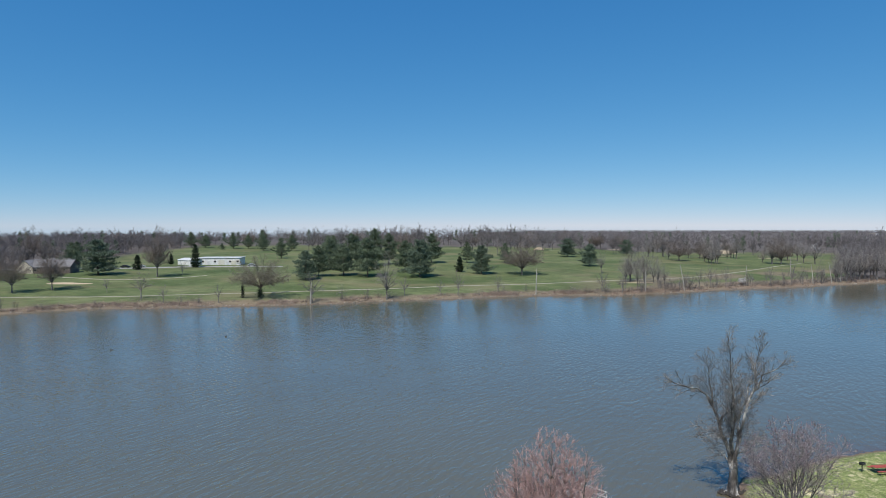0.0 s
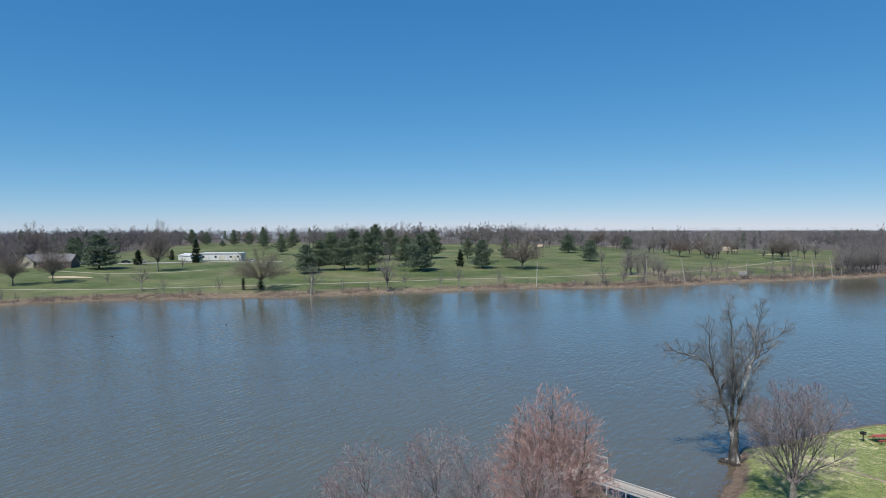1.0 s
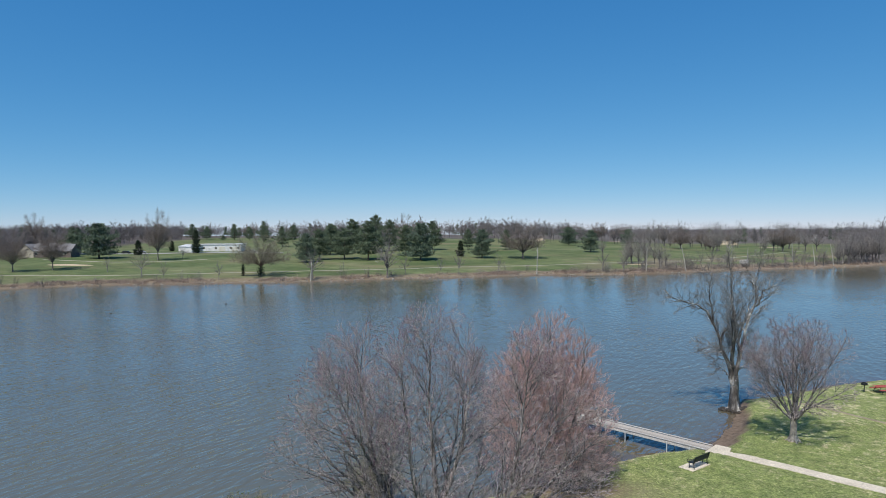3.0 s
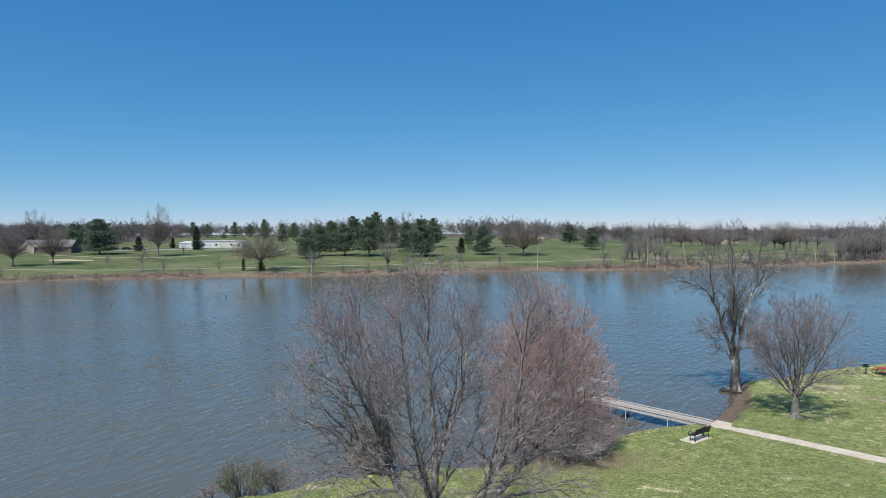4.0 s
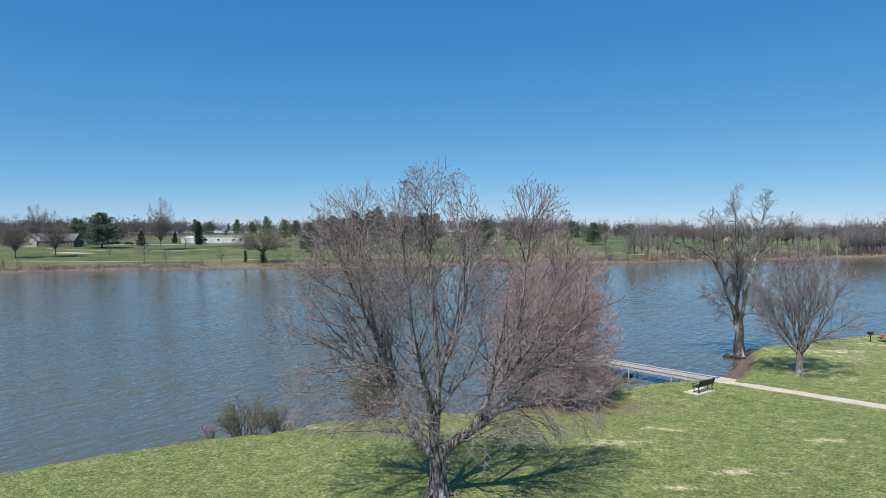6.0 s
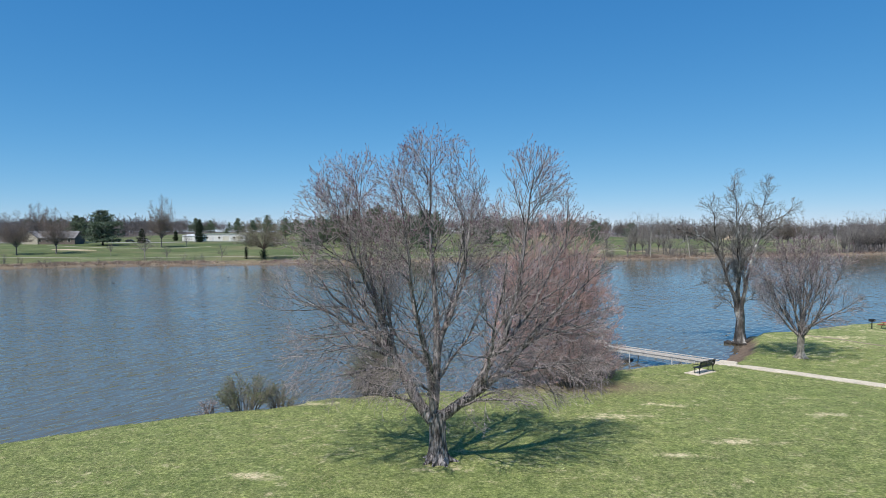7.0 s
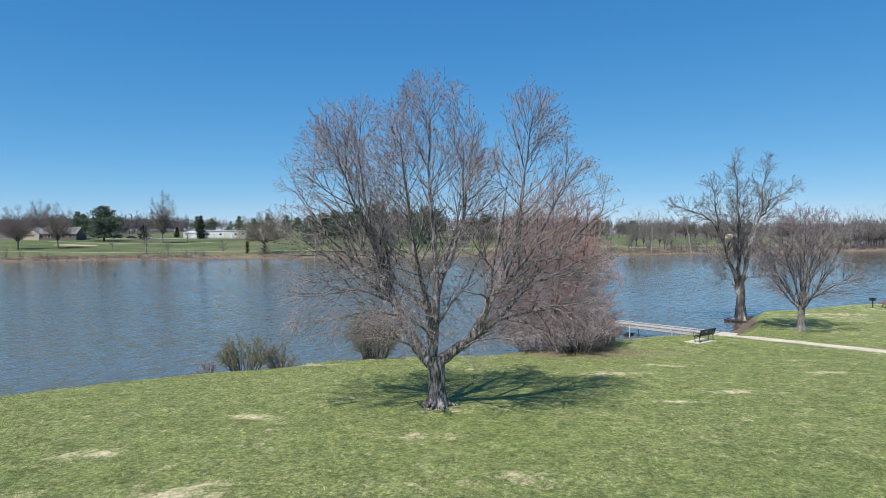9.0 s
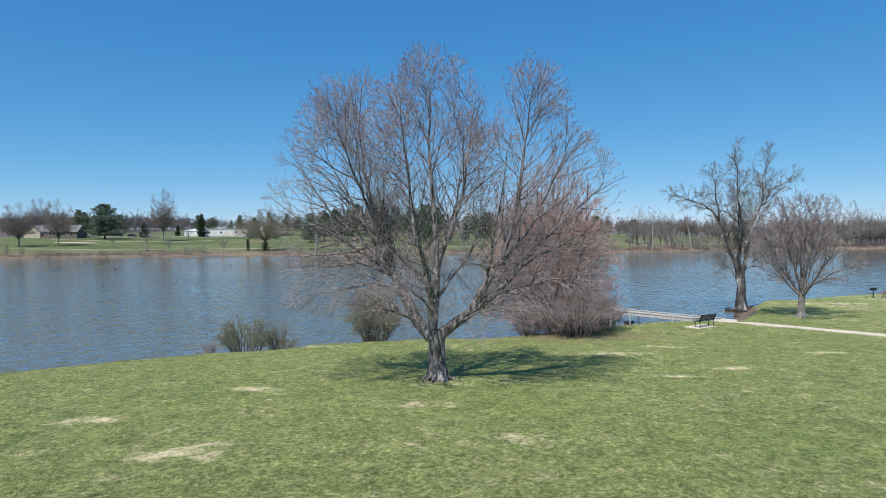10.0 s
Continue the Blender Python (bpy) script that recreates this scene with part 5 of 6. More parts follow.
def far_bare(name, height, spread, seed, bark, twig, label, fork=0.22, count=12, dense=1.0, group="bare trees beyond the water", leaf=None, thin=1.0):
    rng = np.random.default_rng(seed)
    base = thing(name, (0, 0, 0), label, "tree", group)
    P, R = limb_set(fan(rng, count, height * fork, spread, height, sag=0.45, low=118), [height * 0.0085] * count, 8, height * 0.006)
    trunk = tubes(bezier([(0, 0, -0.2), (0.05, 0, height * fork * 0.5), (0, 0, height * fork * 1.15)], 5)[None], np.array([[1.5, 1.15, 1.0, 0.95, 0.7]]) * height * 0.013, 8)
    part("trunk", mesh_np("trunk", *trunk, True), bark, base)
    tagged(part("branch_mass", mesh_np("limbs", *tubes(P, R, 5), True), bark, base), kind="stuff")
    blobs = [(0, 0, height * 0.60, spread * 0.9, spread * 0.9, height * 0.41), (0, 0, height * 0.44, spread, spread, height * 0.24), (spread * 0.45, 0, height * 0.7, spread * 0.5, spread * 0.5, height * 0.27), (-spread * 0.4, spread * 0.3, height * 0.66, spread * 0.55, spread * 0.5, height * 0.30)]
    g, tip = 1.0 / dense, 0.016 * thin
    groups = ramify(rng, P, R, blobs, [(height * 0.052 * g, height * 0.22, 38, 4, 0.08, 0.1, 0.2, 0.010), (height * 0.034 * g, height * 0.11, 38, 3, 0.07, 0.12, 0.12, 0.006), (height * 0.026 * g, height * 0.055, 38, 2, 0.05, 0.1, 0.1, 0.004)], tip, 0.0, 0.0, 0.5)
    tagged(part("crown", mesh_np("crown", *join(*[tubes(Q, S, 3) for Q, S in groups]), True), twig, base), kind="stuff")
    if leaf is not None:
        tagged(part("bud_mass", mesh_np("buds", *tufts(rng, groups[-1][0][::3, -1], 0.16, 1)), leaf, base), kind="stuff")
    return base


def set_out(proto, height, rows, wide=1.0):
    """Copies of a tree at x, y with a height and a relative width."""
    rng = np.random.default_rng(len(rows) * 7 + int(height * 10))
    first = True
    for k, (x, y, h, w) in enumerate(rows):
        s = h / height * (1.22 if "pine" not in proto.name and "cedar" not in proto.name and len(rows) > 1 else 1.0)
        m = Matrix.Translation((x, y, gz(x, y) - 0.1)) @ Matrix.Rotation(rng.uniform(0, 6.28), 4, "Z") @ Matrix.Diagonal((s * w * wide, s * w * wide, s, 1))
        if first:
            proto.matrix_basis, first = m, False
        else:
            copy_thing(proto, m @ Matrix.Diagonal((1 / proto.scale[0], 1 / proto.scale[1], 1 / proto.scale[2], 1)))


set_out(pine("pine_tree", 15.5, 6.6, 51, M["needle_blue"], "broad dark green white pine on the fairway", 0.07, 2000), 15.5,
        [(-166, 282, 16.2, 1.35), (-18.5, 292, 17.6, 1.1), (10.9, 310, 14.2, 1.12), (74, 427, 12.5, 1.4), (73.5, 354, 12.2, 1.2), (126, 472, 11.9, 1.3), (-68.5, 276, 13.0, 1.05)], 1.12)
set_out(pine("pine_tree", 15.0, 6.2, 52, M["needle"], "tall dark green pine in a grove", 0.14, 1600), 15.0,
        [(-66, 290, 14.0, 1.2), (-55, 295, 14.5, 1.25), (-43, 291, 17.8, 1.15), (-58, 333, 17.4, 1.1), (-46.5, 342, 19.5, 1.0), (-27.5, 315, 15.0, 1.25), (-16.5, 366, 16.6, 1.2), (-67, 320, 15.0, 1.1), (-40, 352, 17.0, 1.0), (-72, 345, 15.0, 1.1)])
set_out(pine("pine_tree", 12.0, 5.4, 53, M["needle"], "dark pine on the rise behind the course", 0.16, 1000), 12.0,
        [(4.5, 368, 12.0, 0.9), (27, 370, 11.4, 0.9), (-219, 500, 12.4, 1.0), (-207, 500, 10.6, 1.1), (-182, 494, 12.6, 1.0), (-171, 497, 11.0, 1.0), (-157, 490, 15.0, 0.8), (-113, 391, 12.6, 0.95),
         (-128, 470, 12, 1.0), (-100, 470, 12, 1.0), (-88, 430, 13, 1.0), (-70, 420, 13, 1.0), (-190, 300, 13, 1.0), (-150, 470, 10, 1.1), (-206, 330, 12, 1.0), (-185, 478, 5, 1.2)])
set_out(pine("cedar_tree", 10.0, 2.2, 54, M["cedar"], "narrow dark evergreen beside the white building", 0.03, 700), 10.0,
        [(-138.5, 323, 11.6, 1.0), (-159, 339, 5.6, 1.3), (0.2, 318, 7.6, 1.4), (-162, 309, 7.2, 1.5)])

set_out(far_bare("oak_tree", 14.5, 5.6, 61, M["bark"], M["twig_brown"], "bare spreading tree on the golf course", 0.16, 20, 1.6), 14.5,
        [(-165, 226, 13.8, 1.0), (-156, 235, 14.8, 1.0), (31, 309, 14.5, 1.75), (-238, 341, 17.5, 0.9), (-138, 281, 19.8, 0.75),  (-36, 396, 18.0, 0.85)])
set_out(far_bare("willow_oak", 11.2, 9.0, 62, M["bark_dark"], M["twig_olive"], "wide bare tree with ivy on its trunk on the far shore", 0.24, 26, 1.5, leaf=M["leaf"]), 11.2, [(-72.5, 226, 16.2, 0.9)])
set_out(far_bare("ash_tree", 15.8, 4.6, 63, M["bark"], M["twig_grey"], "tall bare grey tree at the far waterline", 0.17, 14, 0.95), 15.8,
        [(-26.8, 231, 15.8, 1.0), (79, 290, 15.5, 1.0), (86, 293, 15.0, 1.0), (187, 306, 17.5, 1.1), (197, 312, 16.4, 1.0), (208, 316, 18.4, 1.1), (76, 268, 13.0, 0.7), (86, 272, 12.0, 0.7), (72, 318, 11.4, 0.7), (225, 325, 17, 1.1), (180, 303, 12, 0.9), (170, 297, 10.5, 0.7), (215, 320, 14, 0.9)])
set_out(far_bare("sapling", 8.0, 2.7, 64, M["twig_grey"], M["twig_far"], "thin bare sapling on the far bank", 0.25, 8, 0.9, thin=0.75), 8.0,
        [(-131, 291, 6.0, 1.3), (-114, 221, 9.2, 1.3), (-52.3, 221, 9.6, 1.4), (-0.3, 240, 9.0, 0.8), (15.4, 247, 7.2, 0.9), (-20.8, 238, 6.6, 1.0), (-7.2, 239, 6.0, 0.9), (-133.5, 233, 5.6, 1.0), (58, 255, 8, 1.0), (66, 254, 7, 1.1), (103, 270, 8, 1.0), (118, 279, 8, 1.0),
         (140, 284, 8, 1.0), (152, 289, 9, 0.9), (158, 291, 8, 0.9), (-102, 213, 6, 0.9), (-84, 216, 6, 0.9), (110, 276, 9, 1.0), (96, 267, 7, 1.0)])


def snag(x, y, h, lean, seed, label):
    rng = np.random.default_rng(seed)
    base = thing("dead_tree", (x, y, gz(x, y) - 0.1), label, "tree", "dead trees on the far bank")
    P = bezier([(0, 0, 0), (lean * 0.4, 0, h * 0.5), (lean, 0, h)], 7)[None]
    R = np.linspace(0.22, 0.07, 7)[None]
    part("trunk", mesh_np("trunk", *tubes(P, R, 7), True), M["birch"], base)
    Q, S = sprout(rng, P, R, 7, 0.5, 0.98, 0.16, 50, up=0.3, wander=0.1, n=4, thick=0.45, least=0.03)
    part("branches", mesh_np("branches", *tubes(Q, S, 4), True), M["birch"], base)


for row in [(30.7, 250, 10.4, 0.3, 71), (168.5, 321, 10.4, -0.6, 72), (94.8, 265, 11.0, -2.0, 73), (76.5, 258.5, 10.5, 0.2, 74), (129.3, 285, 8.6, 0.3, 75), (165, 295, 9.5, -1.2, 76), (177, 301, 10, -1.6, 77), (183, 304, 8, 0.5, 78), (-52.6, 219.6, 7.5, 0.5, 79)]:
    snag(*row, "bleached dead trunk standing on the far bank")


def ivy_post(x, y, h):
    rng = np.random.default_rng(80)
    base = thing("ivy_snag", (x, y, gz(x, y) - 0.1), "short ivy-covered trunk on the far shore", "tree")
    part("trunk", mesh_np("trunk", *tubes(bezier([(0, 0, 0), (0.1, 0, h * 0.5), (0, 0, h)], 5)[None], np.linspace(0.25, 0.12, 5)[None], 7), True), M["bark_dark"], base)
    at = np.stack([rng.normal(size=260) * 0.28, rng.normal(size=260) * 0.28, rng.uniform(0.1, h, 260)], 1)
    part("ivy", mesh_np("ivy", *tufts(rng, at, 0.3, 3)), M["cedar"], base)


ivy_post(-79, 226, 4.4)
at = np.random.default_rng(81).normal(size=(420, 3)) * np.array([0.6, 0.6, 0.9]) + np.array([-72.5, 226, 3.2])
tagged(part("ivy", mesh_np("ivy", *tufts(np.random.default_rng(82), at, 0.3, 3)), M["cedar"]), "dark ivy round the trunk of the wide tree", "ivy", kind="stuff")

for k, (x, y, h, s, tw) in enumerate([(-42.6, 226.5, 6.2, 3.0, "twig"), (-34, 229.5, 4.8, 1.8, "twig_brown"), (-113, 216, 2.6, 3.4, "twig_olive"), (-106, 215, 2.0, 2.0, "twig_olive"), (-96, 213, 4.2, 2.0, "twig"), (-90, 214, 3.6, 2.0, "twig"), (-30, 233, 2.2, 2.4, "twig_brown"), (22, 247.5, 2.2, 3.0, "twig_brown"), (60, 254, 3.4, 2.4, "twig"), (52, 254, 3.0, 2.0, "reed"), (72, 258, 3, 3, "twig_brown"), (100, 271, 3, 3, "twig_brown"), (122, 281, 3, 3.5, "twig_brown"), (136, 284, 2.6, 4, "twig_brown"), (150, 289, 3, 4, "twig"), (160, 293, 3, 4, "twig_brown"), (172, 298, 4, 4, "twig_brown"), (190, 306, 4, 4, "twig_brown"), (205, 313, 4, 4, "twig_brown")]):
    shrub("shrub", (x, y, gz(x, y) - 0.05), "bare brush at the far waterline", 18, h, s, 90 + k, M[tw], shoots=(4, 3))
shrub("blossom_shrub", (127.5, 284, gz(127.5, 284)), "white-blossomed shrub on the far bank", 22, 3.2, 2.6, 120, M["twig_grey"], M["blossom"], 500, 0.3)


def bank_growth():
    """Thin trees and brush crowding the far bank towards the woods."""
    rng = np.random.default_rng(125)
    tree = [o for o in scene.objects if o.name == "sapling"][0]
    tall = [o for o in scene.objects if o.name == "ash_tree"][0]
    def stand(src, h0, x, y, h, w=1.0):
        m = Matrix.Translation((x, y, gz(x, y) - 0.1)) @ Matrix.Rotation(rng.uniform(0, 6.28), 4, "Z") @ Matrix.Diagonal((h / h0 * w, h / h0 * w, h / h0, 1))
        copy_thing(src, m @ Matrix.Diagonal((1 / src.scale[0], 1 / src.scale[1], 1 / src.scale[2], 1)))

    for k in range(34):
        x = 56 + 135 * rng.random()
        stand(tree, 8.0, x, float(far_shore(x)) + rng.uniform(2.0, 12.0), rng.uniform(4.0, 8.0), 0.9)
    for x, y, h in [(75, 283, 13), (78, 287, 15), (83, 281, 14), (88, 285, 13), (91, 279, 10), (182, 305, 12), (188, 312, 15), (195, 314, 16), (201, 318, 14), (206, 322, 17), (213, 326, 15), (197, 326, 17), (208, 336, 17)]:
        stand(tall, 15.8, x, y, h, 1.1)
    broad = [o for o in scene.objects if o.name == "oak_tree"][0]
    # the row of trees where the open fairway ends
    for k in range(30):
        x = 140 + 3.3 * k + rng.uniform(-9, 9)
        y = 405 + 0.25 * (x - 140) + rng.uniform(-22, 70)
        src, h0 = (broad, 14.5) if k % 6 == 0 else (tall, 15.8)
        stand(src, h0, x, y, rng.uniform(8, 22), rng.uniform(0.7, 1.7))
    # taller crowns standing out of the wood's edge
    for k in range(34):
        x = -205 + 13.5 * k + rng.uniform(-6, 6)
        src, h0 = (broad, 14.5) if k % 2 == 0 else (tall, 15.8)
        stand(src, h0, x, rng.uniform(525, 575), rng.uniform(12, 18), rng.uniform(0.9, 1.4))
    brush = [o for o in scene.objects if o.name.startswith("shrub") and o.type == "EMPTY" and o.location.y > 200]
    for k in range(150):
        x = rng.uniform(-150, 215) if k < 60 else rng.uniform(50, 215)
        y = float(far_shore(x)) + rng.uniform(1.2, 9.0)
        s = rng.uniform(0.5, 1.0) * (1.25 if x > 50 else 1.0)
        copy_thing(brush[k % len(brush)], Matrix.Translation((x, y, gz(x, y) - 0.05)) @ Matrix.Rotation(rng.uniform(0, 6.28), 4, "Z") @ Matrix.Diagonal((s, s, s * rng.uniform(0.6, 1.0), 1)))


bank_growth()


def fringe():
    """Dry reeds and stones along the far waterline, and low bank grass on this side."""
    rng = np.random.default_rng(130)
    n = 80000
    x = rng.uniform(-210, 240, n)
    s = rng.gamma(2.0, 1.9, n) + 0.2
    thin = 1.3 * ripple(x, s * 0.3, 26, 131) + 1.0 * ripple(x, s, 6, 132)
    keep = rng.random(n) < 0.50 + 0.6 * thin
    x, s = x[keep], s[keep]
    y = far_shore(x) + s
    h = rng.uniform(0.2, 0.75, len(x)) * (0.7 + 0.9 * np.clip(thin[keep], -0.5, 1)) * np.where(s > 6, 0.55, 1.0)
    foot = np.stack([x, y, ground_z(x, y) - 0.05], 1)
    a = rng.uniform(0, 6.28, len(x))
    w = np.stack([np.cos(a), np.sin(a), 0 * a], 1) * rng.uniform(0.05, 0.13, len(x))[:, None]
    tip = foot + np.stack([rng.normal(size=len(x)) * 0.5, rng.normal(size=len(x)) * 0.5, np.ones(len(x))], 1) * h[:, None]
    V = np.stack([foot - w, foot + w, tip], 1).reshape(-1, 3)
    tagged(part("reeds", mesh_np("reeds", V, np.arange(len(V)).reshape(-1, 3)), M["reed"]), "dry tan reeds and weeds along the far bank", "reeds", kind="stuff")
    c = 1100
    x = rng.uniform(-210, 240, c)
    at = np.stack([x, far_shore(x) + rng.uniform(-0.2, 0.9, c), np.zeros(c)], 1)
    at[:, 2] = np.maximum(ground_z(at[:, 0], at[:, 1]), 0) + 0.05
    o = np.array([(1.4, 0, 0), (-1.4, 0, 0), (0, 1, 0), (0, -1, 0), (0, 0, 0.7), (0, 0, -0.7)])
    V = (at[:, None] + o[None] * rng.uniform(0.08, 0.34, c)[:, None, None] * rng.uniform(0.7, 1.3, (c, 6, 1))).reshape(-1, 3)
    f = np.array([(0, 2, 4), (2, 1, 4), (1, 3, 4), (3, 0, 4), (2, 0, 5), (1, 2, 5), (3, 1, 5), (0, 3, 5)])
    tagged(part("shore_stones", mesh_np("shore_stones", V, (np.arange(c)[:, None, None] * 6 + f[None]).reshape(-1, 3)), M["stone"]), "pale stones along the far waterline", "stones", kind="stuff")


fringe()


def far_woods():
    rng = np.random.default_rng(140)

    def scatter(n, xr, yr, ok):
        x, y = rng.uniform(*xr, n), rng.uniform(*yr, n)
        k = ok(x, y)
        return np.stack([x[k], y[k]], 1)

    wob = lambda x, y: 14 * (ripple(x, y, 40, 21) + ripple(x, y, 15, 22))
    sets = [scatter(2000, (-560, 560), (555, 760), lambda x, y: y + wob(x, y) > 565),
            scatter(1700, (-520, -205), (300, 560), lambda x, y: x + 0.4 * wob(x, y) < -222),
            scatter(2600, (185, 560), (300, 560), lambda x, y: (x + 0.3 * wob(x, y) > 0.606 * (y - 4) + 3) & (y > far_shore(x) + 5)),
            scatter(1500, (-700, 1200), (800, 1300), lambda x, y: x > -150 - 0.2 * y),
            scatter(3600, (100, 2000), (1300, 2400), lambda x, y: (x > 0.12 * y) & (x < 0.9 * y)),
            scatter(3800, (100, 3600), (3000, 4650), lambda x, y: (x > 0.1 * y) & (x < 0.9 * y)),
            scatter(60, (60, 240), (430, 560), lambda x, y: y > 455),
            scatter(70, (-130, 60), (440, 560), lambda x, y: y > 455)]
    at = np.concatenate(sets)
    m = len(at)
    h = rng.uniform(6.0, 10.5, m) * (1 + 0.22 * ripple(at[:, 0], at[:, 1], 110, 145) + 0.22 * np.exp(-((at[:, 0] - 20) / 160) ** 2) * (at[:, 1] < 800)) * (1 + 0.2 * (rng.random(m) < 0.15)) * np.where(at[:, 1] > 2400, 1.7, np.where(at[:, 1] > 800, 1.15, np.where(at[:, 0] > 180, np.where(at[:, 1] > 545, 1.75, 1.25), np.where(at[:, 0] < -200, 1.2, 1.36))))
    z = ground_z(at[:, 0], at[:, 1])
    foot = np.c_[at, z]
    x, y = at.T
    edge = ((y > 430) & (y < 592) & (np.abs(x) < 390)) | ((x < -200) & (x > -252) & (y < 560)) | ((x > 180) & (x < 0.606 * (y - 4) + 18) & (y < 560))

    # four bare trees of unit height, set again and again with other turns and sizes
    kinds = []
    for k in range(4):
        g = np.random.default_rng(141 + k)
        spread = (0.36, 0.30, 0.42, 0.26)[k]
        P, R = limb_set(fan(g, 9, 0.22, spread, 1.0, sag=0.4, low=110), [0.006] * 9, 5, 0.004)
        stem = tubes(np.array([[(0, 0, -0.02), (0.005, 0, 0.15), (0, 0, 0.3)]]), np.array([[0.016, 0.012, 0.009]]), 4)
        blob = [(0, 0, 0.66, spread * 1.05, spread * 1.05, 0.42), (0, 0, 0.42, spread * 1.1, spread * 1.1, 0.28)]
        (A, RA), (B, RB) = ramify(g, P, R, blob, [(0.10, 0.26, 38, 3, 0.08, 0.1, 0.15, 0.006), (0.020, 0.13, 36, 2, 0.06, 0.1, 0.1, 0.004)], 0.0018)
        way = unit(B[:, 1] - B[:, 0])
        w = unit(np.cross(way, g.normal(size=way.shape))) * 0.0075
        twigs = np.stack([B[:, 0] - w, B[:, 0] + w, B[:, 1] + way * 0.02], 1).reshape(-1, 3)
        V, F = join(stem, tubes(P, R, 3), tubes(A, np.maximum(RA, 0.0022), 3))
        F = np.concatenate([F[:, [0, 1, 2]], F[:, [0, 2, 3]], np.arange(len(twigs)).reshape(-1, 3) + len(V)])
        kinds.append((np.concatenate([V, twigs]), F))
    bits = []
    for i in np.flatnonzero(edge):
        V, F = kinds[i % 4]
        c, q = math.cos(i * 2.4), math.sin(i * 2.4)
        wide = h[i] * rng.uniform(0.8, 1.25)
        bits.append((np.stack([(V[:, 0] * c - V[:, 1] * q) * wide, (V[:, 0] * q + V[:, 1] * c) * wide, V[:, 2] * h[i]], 1) + foot[i], F))
    woods = join(*bits)

    # the wood behind its edge, closed crowns only
    foot, h, x, y = foot[~edge], h[~edge] * 0.9, x[~edge], y[~edge]
    m = len(h)
    b = np.where(y > 1300, 26, 44)
    idx = np.repeat(np.arange(m), b)
    c = len(idx)
    wide = (h * rng.uniform(0.34, 0.56, m))[idx]
    th, out = rng.uniform(0, 6.28, c), np.sqrt(rng.random(c))
    mid = foot[idx] + np.c_[np.cos(th) * out * wide, np.sin(th) * out * wide, h[idx] * (0.10 + rng.random(c) ** 0.8 * (0.84 - 0.26 * out ** 3))]
    way = unit(mid - foot[idx] - np.c_[np.zeros((c, 2)), h[idx] * 0.2] + rng.normal(size=(c, 3)) * h[idx][:, None] * 0.2)
    w = unit(np.cross(way, rng.normal(size=(c, 3)))) * (rng.uniform(0.06, 0.14, c) * (1 + y[idx] / 700))[:, None]
    V = np.stack([mid - w, mid + w, mid + way * (h[idx] * 0.09)[:, None]], 1).reshape(-1, 3)
    tri = np.arange(len(V)).reshape(-1, 3)
    tagged(part("far_crowns", mesh_np("far_crowns", V, tri), M["twig_far"]), "fine bare crowns of the woods beyond the golf course", "woods", kind="stuff")
    tagged(part("far_woods", mesh_np("far_woods", *woods), M["twig_far"]), "bare grey-brown woods beyond the golf course", "woods", kind="stuff")
    e = np.concatenate([scatter(90, (-560, 620), (560, 900), lambda x, y: y > 0), scatter(30, (-420, -225), (310, 520), lambda x, y: y > 0), scatter(40, (-900, 1400), (900, 1700), lambda x, y: y > 0)])
    hh = rng.uniform(8, 13, len(e))
    k = 90
    idx = np.repeat(np.arange(len(e)), k)
    u = rng.uniform(0.08, 1, len(idx))
    a = rng.uniform(0, 6.28, len(idx))
    r = (1.02 - u) * 3.4 * np.sqrt(rng.random(len(idx)))
    at2 = np.c_[e[idx, 0] + np.cos(a) * r, e[idx, 1] + np.sin(a) * r, ground_z(e[idx, 0], e[idx, 1]) + hh[idx] * u]
    tagged(part("far_evergreens", mesh_np("far_evergreens", *tufts(rng, at2, 1.3, 2, 0.4, 0.7)), M["needle"]), "dark evergreens among the far woods", "woods", kind="stuff")
    w = scatter(30, (120, 1100), (520, 1300), lambda x, y: y > 0)
    idx = np.repeat(np.arange(len(w)), 60)
    at3 = np.c_[w[idx] + rng.normal(size=(len(idx), 2)) * 1.5, ground_z(w[idx, 0], w[idx, 1]) + rng.uniform(2, 7, len(idx))]
    tagged(part("far_blossom", mesh_np("far_blossom", *tufts(rng, at3, 0.9, 1, 0.3, 0.8)), M["blossom"]), "pale blossoming trees among the far woods", "woods", kind="stuff")


far_woods()


# ---- buildings and vehicles beyond the water ----
def gable(w, d, eave, rise, over=0.4, thick=0.22):
    """A pitched roof slab with its ridge along x."""
    bm = bmesh.new()
    prof = [(-d / 2 - over, eave - over * rise / (d / 2)), (0, eave + rise), (d / 2 + over, eave - over * rise / (d / 2))]
    rings = []
    for x in (-w / 2 - over, w / 2 + over):
        rings.append([bm.verts.new((x, y, z)) for y, z in prof] + [bm.verts.new((x, y, z + thick)) for y, z in prof[::-1]])
    n = 6
    for i in range(n):
        j = (i + 1) % n
        bm.faces.new((rings[0][i], rings[0][j], rings[1][j], rings[1][i]))
    bm.faces.new(rings[0][::-1])
    bm.faces.new(rings[1])
    bmesh.ops.recalc_face_normals(bm, faces=bm.faces)
    return bm


